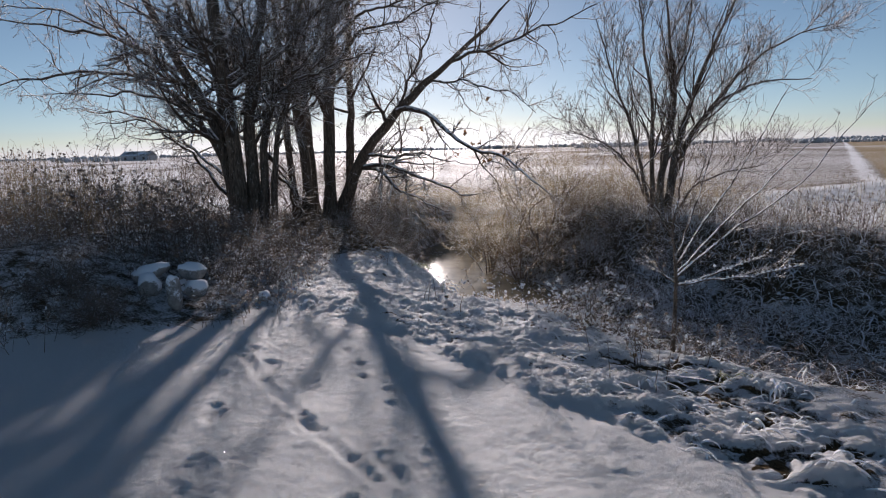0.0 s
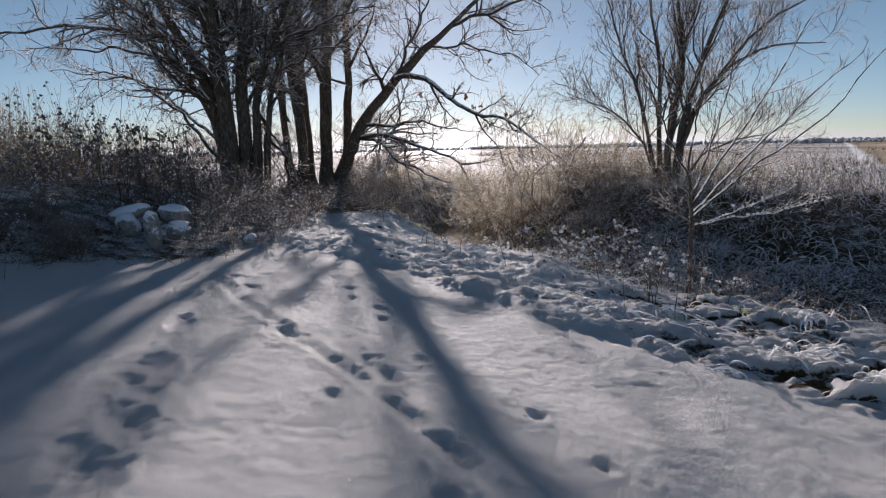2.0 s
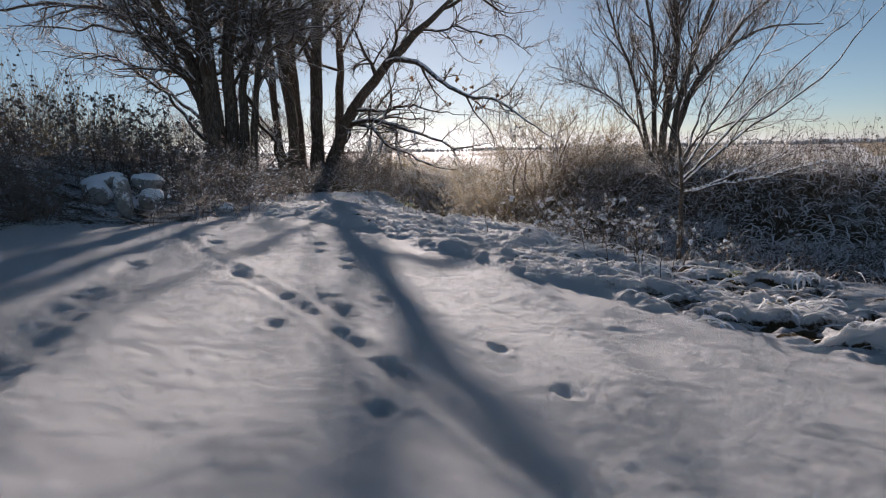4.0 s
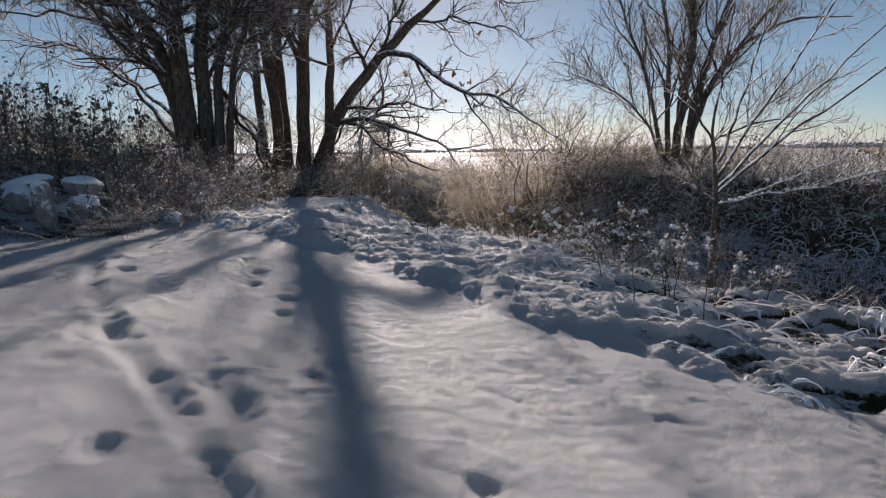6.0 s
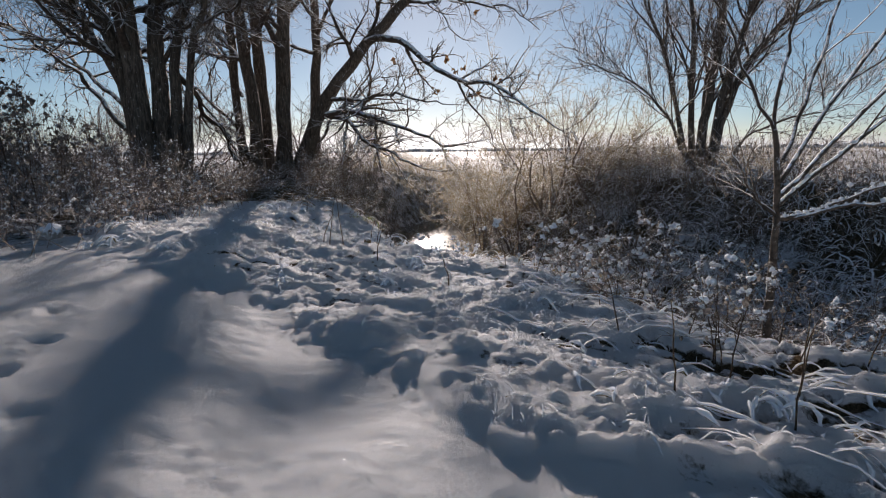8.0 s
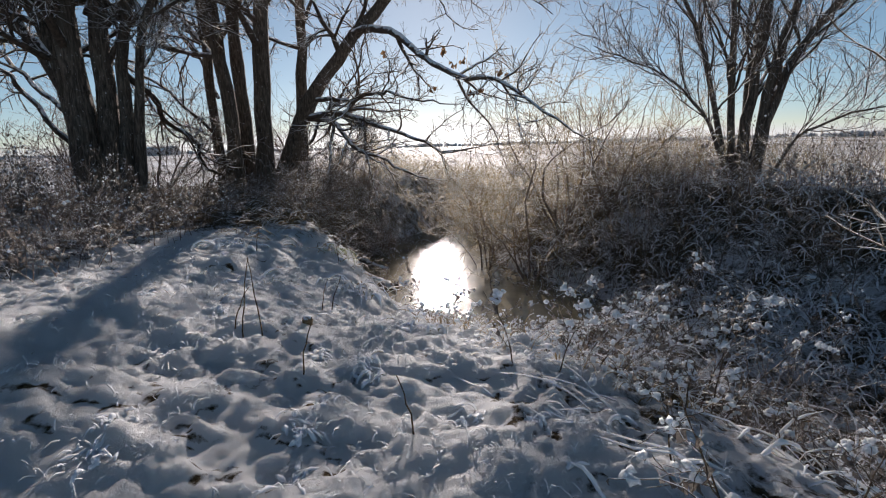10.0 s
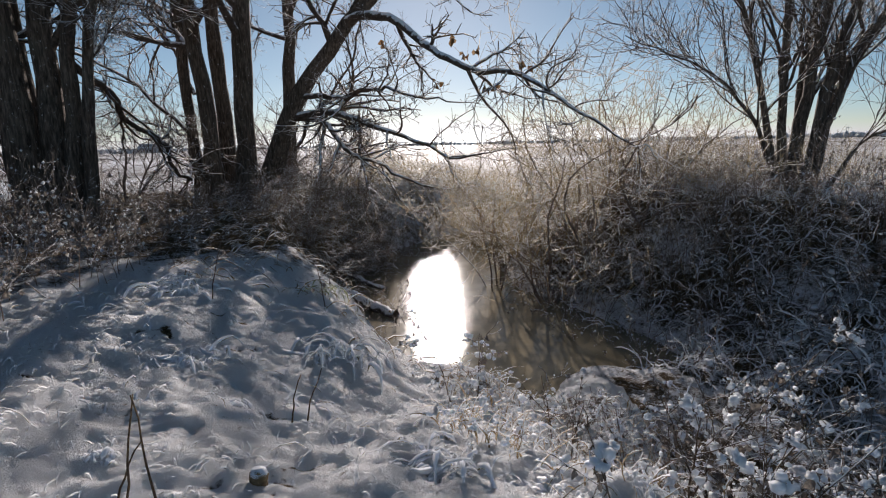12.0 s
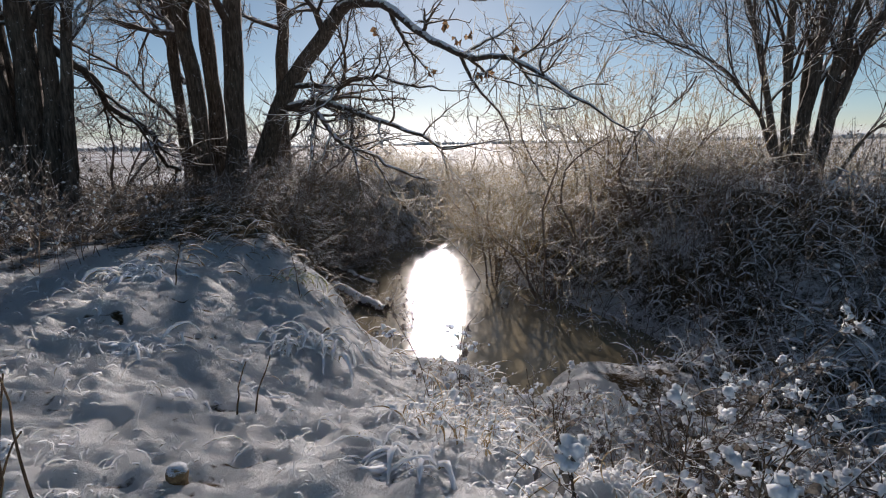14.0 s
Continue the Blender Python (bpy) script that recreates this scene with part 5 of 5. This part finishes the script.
    P, R, k = bent_grass(1500, box_region(-2.2, 2.6, 15.3, 18.2, behind), rg, (0.25, 0.6), 0.5, (0.0022, 0.0045), sides=3, heading=lambda x, y: -1.4 + 1.2 * vnoise(x, y, 39))
    stuff("bend_straw", Soup().tubes(P, R, k), M_DITCH, "golden straw drooping over the bank at the bend", "grass")
    bed = lambda x, y, r: (to_stream(x, y)[0] < 1.8) & (x > 2.4) & (land(x, y, False) > WATER_Z + 0.03)
    P, R, k = bent_grass(1700, box_region(2.4, 9.0, 4.5, 9.5, bed), rg, (0.15, 0.5), 0.75, (0.003, 0.009), sides=4)
    stuff("ditch_bed_grass", Soup().tubes(P, R, k), M_BENT, "bent snowy grass filling the bed of the ditch", "grass")
    tuft = lambda x, y, r: (to_stream(x, y)[1] > 0) & (x + 0.9 * (y - 6.2) > 1.5) & (x < 2.1) & (land(x, y, False) > WATER_Z + 0.1)
    P, R, k = bent_grass(1050, box_region(0.5, 2.2, 6.3, 9.3, tuft), rg, (0.07, 0.26), 0.95, (0.0018, 0.0042), sides=3)
    C = P[rg.integers(0, len(P), 1200), rg.integers(2, 7, 1200)] + np.array([0, 0, 0.006])
    stuff("snow_puffs", Soup().blobs(C, 0.005 + 0.017 * rg.random(len(C)) ** 2, rg, 0.9), M_SNOW, "small puffs of snow stuck on grass tips", "snow")
    stuff("ditch_edge_straw", Soup().tubes(P, R, k), M_DITCH, "dense pale straw with snow at the ditch edge", "grass")
    # stubble in the field to the side
    s = Soup()
    n = 7000
    rowx = rg.integers(0, 28, n) * 0.76
    x = 7.0 + rowx + 0.06 * rg.standard_normal(n)
    y = 9 + 45 * rg.random(n) ** 1.6
    keep = (to_stream(x, y)[0] > 4.2)
    x, y = x[keep] , y[keep]
    z = land(x, y, False)
    h = rg.uniform(0.08, 0.3, len(x))
    top = np.stack([x + 0.04 * rg.standard_normal(len(x)), y + 0.04 * rg.standard_normal(len(x)), z + h], 1)
    P = np.stack([np.stack([x, y, z - 0.03], 1), top], 1)
    s.tubes(P, np.full((len(x), 2), 0.011), 4)
    stuff("corn_stubble", s, M_STRAW, "rows of cut corn stubble in the snowy field", "stubble")


grasses()


def single_weed(name, x, y, h, rg, label, group, clumps=30, branches=7, lean=(0, 0)):
    z = float(land(x, y))
    ob = thing(name, (x, y, z), label, "weed", group)
    P = curve([(x, y, z - 0.03), (x + 0.3 * lean[0], y + 0.3 * lean[1], z + 0.45 * h), (x + lean[0], y + lean[1], z + h)], 8, rg, 0.003)[None]
    R = np.linspace(0.0042, 0.002, 8)[None]
    part_of(ob, "stem", Soup().tubes(P, R, 5), M_WEED)
    if not branches:
        return ob
    A, RA = sprout(rg, P, R, branches, 6, (0.14, 0.36), (25, 70), 0.3, 0.18, -0.02, 0.8, 0.6)
    B, RB = sprout(rg, A, RA, 3, 4, (0.05, 0.14), (30, 70), 0.3, 0.2, -0.05, 0.8, 0.7)
    RA, RB = np.maximum(RA, 0.0018), np.maximum(RB, 0.0015)
    for k in range(branches):
        j = slice(3 * k, 3 * k + 3)
        part_of(ob, "side_stem", Soup().tubes(A[k:k + 1], RA[k:k + 1], 4).tubes(B[j], RB[j], 3), M_WEED)
    if clumps:
        big = max(4, clumps // 2)
        C = A[rg.integers(0, len(A), big), rg.integers(2, 6, big)] + np.array([0, 0, 0.006])
        C = np.concatenate([C + np.array([0.011, 0.011, 0.009]) * rg.standard_normal(C.shape) for _ in range(5)])
        small = B[rg.integers(0, len(B), clumps), rg.integers(1, 4, clumps)] + np.array([0, 0, 0.004])
        lumps = Soup().blobs(C, 0.005 + 0.014 * rg.random(len(C)) ** 1.5, rg, 0.9).blobs(small, 0.003 + 0.010 * rg.random(clumps) ** 2, rg)
        part_of(ob, "snow", lumps, M_SNOW, "fluffy lumps of snow", "stuff")
    n = 10 + clumps // 2
    D = unit(np.array([0, 0, -1.0]) + 0.5 * rg.standard_normal((n, 3)))
    part_of(ob, "foliage", Soup().leaves(A[rg.integers(0, len(A), n), rg.integers(1, 6, n)], D, rg.uniform(0.018, 0.05, n), rg), M_LEAF, "curled brown leaves", "stuff")
    return ob


def leafy_weed(x, y, h, rg, leaves):
    """A tall weed that has kept its dark curled leaves."""
    z = float(land(x, y))
    ob = thing("leafy_weed", (x, y, z), "tall dark weed with many withered curled leaves", "weed", "leafy weeds by the stone heap")
    lean = 0.16 * rg.standard_normal(2)
    P = curve([(x, y, z - 0.03), (x + 0.3 * lean[0], y + 0.3 * lean[1], z + 0.5 * h), (x + lean[0], y + lean[1], z + h)], 8, rg, 0.006)[None]
    R = np.linspace(0.006, 0.0025, 8)[None]
    part_of(ob, "stem", Soup().tubes(P, R, 5), M_WEED)
    A, RA = sprout(rg, P, R, 6, 5, (0.16, 0.42), (20, 50), 0.25, 0.15, 0.05, 0.75, 0.6)
    RA = np.maximum(RA, 0.0022)
    for k in range(len(A)):
        part_of(ob, "side_stem", Soup().tubes(A[k:k + 1], RA[k:k + 1], 4), M_WEED)
    C = A[rg.integers(0, len(A), leaves), rg.integers(1, 5, leaves)] + 0.012 * rg.standard_normal((leaves, 3))
    T = P[np.zeros(leaves // 3, int), rg.integers(3, 8, leaves // 3)]
    C = np.concatenate([C, T])
    D = unit(np.array([0, 0, -0.6]) + 0.8 * rg.standard_normal((len(C), 3)))
    part_of(ob, "foliage", Soup().leaves(C, D, rg.uniform(0.03, 0.075, len(C)), rg), M_LEAF, "curled dark leaves", "stuff")


def near_weeds():
    rg = np.random.default_rng(55)
    g = "snow-laden weeds at the ditch edge"
    lab = "dry weed with snow piled on its seed heads"
    # tall ones on the shaded slope, arching over the hollow
    for k in range(16):
        x, y = rg.uniform(1.25, 2.3), rg.uniform(6.5, 8.0)
        single_weed("weed", x, y, max(0.3, rg.uniform(-0.35, 0.1) - float(land(x, y))), rg, lab, g, 16, 8, (0.12 + 0.25 * rg.standard_normal(), 0.15 * rg.standard_normal()))
    for k in range(10):
        x, y = rg.uniform(1.2, 2.3), rg.uniform(7.5, 8.6)
        single_weed("weed", x, y, rg.uniform(0.3, 0.55), rg, lab, g, 8, 7, (0.15 * rg.standard_normal(), 0.1 * rg.standard_normal()))
    for k in range(14):
        u = rg.random()
        x, y = 0.45 + 2.1 * u + 0.2 * rg.standard_normal(), 8.6 - 1.3 * u + 0.3 * rg.standard_normal()
        single_weed("weed", x, y, rg.uniform(0.25, 0.55), rg, lab, g, 18, 6, (0.12 * rg.standard_normal(), 0.1 * rg.standard_normal()))
    for k in range(6):
        x, y = rg.uniform(1.9, 2.7), rg.uniform(4.7, 5.6)
        single_weed("weed", x, y, rg.uniform(0.3, 0.5), rg, lab, g, 5, 7, (0.15 * rg.standard_normal(), 0.1 * rg.standard_normal()))
    for k in range(12):
        x, y = rg.uniform(1.0, 2.9), rg.uniform(5.0, 6.6)
        single_weed("weed", x, y, rg.uniform(0.2, 0.45), rg, lab, g, 7, 5, (0.1 * rg.standard_normal(), 0.1 * rg.standard_normal()))
    for k in range(30):
        leafy_weed(rg.uniform(-5.4, -3.0), rg.uniform(6.9, 8.6), rg.uniform(0.65, 1.4), rg, int(rg.integers(16, 30)))
    g2 = "bare stalks on the snowy ridge"
    for x, y, h, lx in [(2.0, 4.2, 0.45, 0.02), (1.6, 4.3, 0.35, -0.03), (2.25, 4.6, 0.3, 0.05), (-0.05, 7.05, 0.2, 0.05), (0.0, 7.1, 0.22, 0.07), (-0.20, 6.25, 0.39, 0.05),
                        (-0.10, 6.24, 0.38, -0.05), (-0.27, 6.3, 0.2, 0.09), (0.2, 5.9, 0.24, 0.05), (0.7, 5.6, 0.22, -0.06), (-1.0, 8.4, 0.4, 0.1), (-0.4, 8.9, 0.35, -0.05)]:
        single_weed("dry_stalk", x, y, h, rg, "thin dark dry stalk standing in the snow", g2, 0, 0 if h < 0.32 or y < 8 else 3, (lx, 0.02))



def tussock(name, x, y, blades, size, rg, mat, label, group, rad=(0.004, 0.011)):
    """A tuft whose blades spring up and droop outwards under snow."""
    z = float(land(x, y))
    a = rg.uniform(-2.6, -0.5) + 0.9 * rg.standard_normal(blades)
    flat = np.stack([np.cos(a), np.sin(a), np.zeros(blades)], 1)
    L = size * rg.uniform(0.35, 1.15, blades)
    pitch, bend = rg.uniform(0.7, 1.5, blades), rg.uniform(2.4, 3.5, blades)
    p = np.array([x, y, z - 0.02]) + size * 0.3 * rg.standard_normal((blades, 3)) * np.array([1, 1, 0.1])
    pts = [p]
    for k in range(6):
        el = pitch - bend * (k + 0.5) / 6
        pts.append(pts[-1] + (flat * np.cos(el)[:, None] + np.array([0, 0, 1.0]) * np.sin(el)[:, None] + 0.08 * rg.standard_normal((blades, 3))) * (L / 6)[:, None])
    P = np.stack(pts, 1)
    P[:, :, 2] = np.maximum(P[:, :, 2], land(P[:, :, 0], P[:, :, 1]) - 0.003)
    Rr = rg.uniform(*rad, blades)[:, None] * np.array([0.6, 0.9, 1.1, 1.2, 1.0, 0.8, 0.35])[None] * (0.35 + 1.2 * rg.random((blades, 7)))
    ob = thing(name, (x, y, z), label, "grass", group)
    for k in range(blades):
        part_of(ob, "blade", Soup().tubes(P[k:k + 1], Rr[k:k + 1], 5), mat)
    return ob


def tussocks():
    rg = np.random.default_rng(66)
    g, lab = "grass tussocks on the ridge", "tussock of grass drooping under thick snow"
    for x, y, sz in [(-0.12, 8.35, 0.27), (-0.25, 8.2, 0.26), (-1.4, 8.7, 0.26), (-1.25, 8.55, 0.2), (-0.75, 7.6, 0.2), (0.55, 6.9, 0.22),
                     (1.9, 4.4, 0.22), (2.3, 4.0, 0.24), (2.6, 3.6, 0.24), (3.0, 3.9, 0.26), (2.0, 3.4, 0.2), (2.9, 3.2, 0.24),
                     (-1.7, 6.0, 0.2), (3.3, 4.5, 0.24), (2.5, 4.9, 0.24), (0.9, 7.7, 0.24), (-2.0, 6.6, 0.2)]:
        tussock("grass_tussock", x, y, 34 if x < 1.2 else 18, sz * 1.1, rg, M_LONG, lab, g, (0.003, 0.010))
    for k in range(24):
        x, y = rg.uniform(-1.1, 1.35), rg.uniform(5.0, 8.2)
        if rough_zone(x, y) > 0.6:
            tussock("grass_tussock", x, y, 20, rg.uniform(0.07, 0.14), rg, M_GRASS, "small clump of grass furred with snow", g, (0.003, 0.008))
    tussock("green_tuft", 2.95, 4.75, 34, 0.26, rg, M_GREEN, "tuft of still green grass poking through snow", g, (0.0025, 0.005))
    tussock("green_tuft", -0.55, 9.35, 40, 0.34, rg, M_GREEN, "yellow-green grass tuft hanging over the bank's edge", g, (0.002, 0.0045))
    tussock("green_tuft", 2.0, 7.0, 8, 0.25, rg, M_GREEN, "tuft of still green grass poking through snow", g, (0.0025, 0.004))
    # a broken hollow stub on the ridge
    x, y = 0.02, 6.54
    z = float(land(x, y))
    ring = [(x, y, z - 0.03), (x + 0.004, y, z + 0.01), (x + 0.008, y - 0.003, z + 0.035), (x + 0.01, y - 0.005, z + 0.047), (x + 0.01, y - 0.005, z + 0.046), (x + 0.008, y - 0.003, z + 0.02)]
    wide = np.array([[0.030, 0.027, 0.026, 0.025, 0.017, 0.015]]) * (1 + 0.1 * rg.standard_normal((1, 6)))
    tagged(new("broken_stub", Soup().tubes(np.array([ring]), wide, 9).mesh("broken_stub", M_STUB)), "short broken hollow stub sticking out of the snow", "stub")
    # glittering crystals on the open snow
    n = 5000
    x, y = rg.uniform(-2.6, 2.6, n), rg.uniform(0.8, 5.5, n)
    keep = rough_zone(x, y) < 0.3
    x, y = x[keep], y[keep]
    C = np.stack([x, y, land(x, y) + 0.001], 1)
    stuff("ice_crystals", Soup().blobs(C, rg.uniform(0.0014, 0.003, len(C)), rg, 0.4, True), M_ICE, "tiny ice crystals glittering on the snow", "ice", False)


tussocks()


near_weeds()


# ---------------------------------------------------------------- stones, logs
def stone(x, y, z, sx, sy, sz, turn, rg):
    bm = bmesh.new()
    bmesh.ops.create_icosphere(bm, subdivisions=3, radius=1)
    off = Vector(rg.uniform(-9, 9, 3))
    for v in bm.verts:
        n = noise.noise(v.co * 0.9 + off) * 0.35 + noise.noise(v.co * 2.6 + off) * 0.12 + noise.noise(v.co * 6 + off) * 0.07
        c = v.co * (1 + n)
        c = Vector([math.copysign(abs(k) ** 0.82, k) for k in c])
        v.co = Vector((c.x * sx, c.y * sy, c.z * sz))
    for f in bm.faces:
        f.smooth = True
    me = bpy.data.meshes.new("stone")
    bm.to_mesh(me)
    bm.free()
    me.materials.append(M_STONE)
    ob = new("stone", me)
    ob.matrix_world = pose(x, y, z, *turn)
    return tagged(ob, "rounded field stone capped with snow in a heap", "stone", "heap of field stones")


def stones():
    rg = np.random.default_rng(3)
    for x, y, z, sx, sy, sz, t in [(-3.90, 6.4, 0.47, 0.32, 0.22, 0.12, (0, -14, 10)), (-3.36, 6.45, 0.46, 0.24, 0.2, 0.13, (0, 16, 0)), (-3.77, 6.12, 0.36, 0.18, 0.17, 0.17, (0, 0, 20)),
                                   (-3.29, 5.80, 0.34, 0.115, 0.10, 0.31, (8, 3, 0)), (-3.19, 6.2, 0.27, 0.17, 0.16, 0.15, (0, 5, 40)), (-4.15, 6.2, 0.22, 0.16, 0.2, 0.14, (0, 0, 70)),
                                   (-3.6, 6.6, 0.14, 0.34, 0.22, 0.2, (0, 0, 0)), (-2.36, 6.3, 0.10, 0.11, 0.11, 0.12, (0, 0, 10))]:
        stone(x, y, z - 0.15 * sz, 0.76 * sx, 0.8 * sy, 0.82 * sz, t, rg)


stones()


def log(name, pts, r, rg, label):
    P = curve(pts, 12, rg, 0.01)[None]
    ob = tagged(new(name, Soup().tubes(P, np.linspace(r, r * 0.8, 12)[None] * (1 + 0.08 * rg.standard_normal((1, 12))), 9).mesh(name, M_LIMB)), label, "log")
    return ob


rl = np.random.default_rng(2)
log("log", [(-1.35, 13.4, -1.30), (-0.9, 13.0, -1.38), (-0.42, 12.6, -1.44)], 0.095, rl, "snow-topped fallen log lying in the stream")
log("log", [(-1.7, 14.6, -1.2), (-1.2, 14.3, -1.36), (-0.8, 14.1, -1.44)], 0.05, rl, "snow-topped fallen log lying in the stream")


# ---------------------------------------------------------------- the distance
def far_trees(name, x0, x1, y, h, step_x, rg, label):
    """A belt of wood seen from far off: many overlapping leafless crowns with an uneven top."""
    n = int((x1 - x0) / step_x)
    x = np.linspace(x0, x1, n) + step_x * rg.standard_normal(n)
    yy = y + rg.uniform(-12, 12, n)
    hh = h * (0.55 + 0.5 * vnoise(x / (9 * h), yy * 0.0, 5)) * rg.uniform(0.75, 1.1, n)
    C = np.stack([x, yy, 0.45 * hh - 0.3], 1)
    s = Soup().blobs(C, 0.42 * hh, rg, 1.1)
    m = 3
    foot = np.repeat(np.stack([x, yy, 0.4 * hh], 1), m, 0)
    tip = foot + np.stack([rg.standard_normal(n * m) * 0.3, rg.standard_normal(n * m) * 0.3, rg.uniform(0.15, 0.5, n * m)], 1) * np.repeat(hh, m)[:, None]
    s.tubes(np.stack([foot, tip], 1), np.repeat(hh, m)[:, None] * np.array([[0.06, 0.01]]), 3)
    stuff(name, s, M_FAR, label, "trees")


def farmhouse(x, y, w, dpt, h, rh, rg):
    ob = thing("farm_building", (x, y, -0.3), "low grey farm building far across the field", "building", "farm buildings")

    def prism(pts, name, mat):
        v = np.array(pts, float)
        k = len(v) // 2
        side = np.array([[i, (i + 1) % k, (i + 1) % k + k, i + k] for i in range(k)])
        tri = [[0, i + 1, i] for i in range(1, k - 1)] + [[k, k + i, k + i + 1] for i in range(1, k - 1)]
        part_of(ob, name, Soup().add(v + np.array([x, y, -0.3]), side, np.array(tri)), mat, smooth=False)

    a, b = w / 2, dpt / 2
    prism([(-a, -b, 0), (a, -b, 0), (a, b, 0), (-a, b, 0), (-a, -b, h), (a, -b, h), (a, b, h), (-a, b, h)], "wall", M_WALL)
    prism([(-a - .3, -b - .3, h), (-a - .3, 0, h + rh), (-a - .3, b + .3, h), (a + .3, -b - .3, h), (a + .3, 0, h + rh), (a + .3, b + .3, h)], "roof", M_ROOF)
    for k in range(3):
        u = -a + w * (k + 0.5) / 3
        prism([(u - .6, -b - .06, 1.0), (u + .6, -b - .06, 1.0), (u + .6, -b - .02, 1.0), (u - .6, -b - .02, 1.0), (u - .6, -b - .06, 2.2), (u + .6, -b - .06, 2.2), (u + .6, -b - .02, 2.2), (u - .6, -b - .02, 2.2)], "window", M_BARK)


def distance():
    rg = np.random.default_rng(77)
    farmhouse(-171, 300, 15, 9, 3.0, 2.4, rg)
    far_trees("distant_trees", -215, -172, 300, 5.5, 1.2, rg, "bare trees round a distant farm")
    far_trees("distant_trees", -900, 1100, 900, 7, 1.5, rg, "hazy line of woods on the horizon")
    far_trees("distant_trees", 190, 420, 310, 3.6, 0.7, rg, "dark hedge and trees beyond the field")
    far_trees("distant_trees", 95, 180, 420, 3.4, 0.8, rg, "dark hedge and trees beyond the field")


distance()
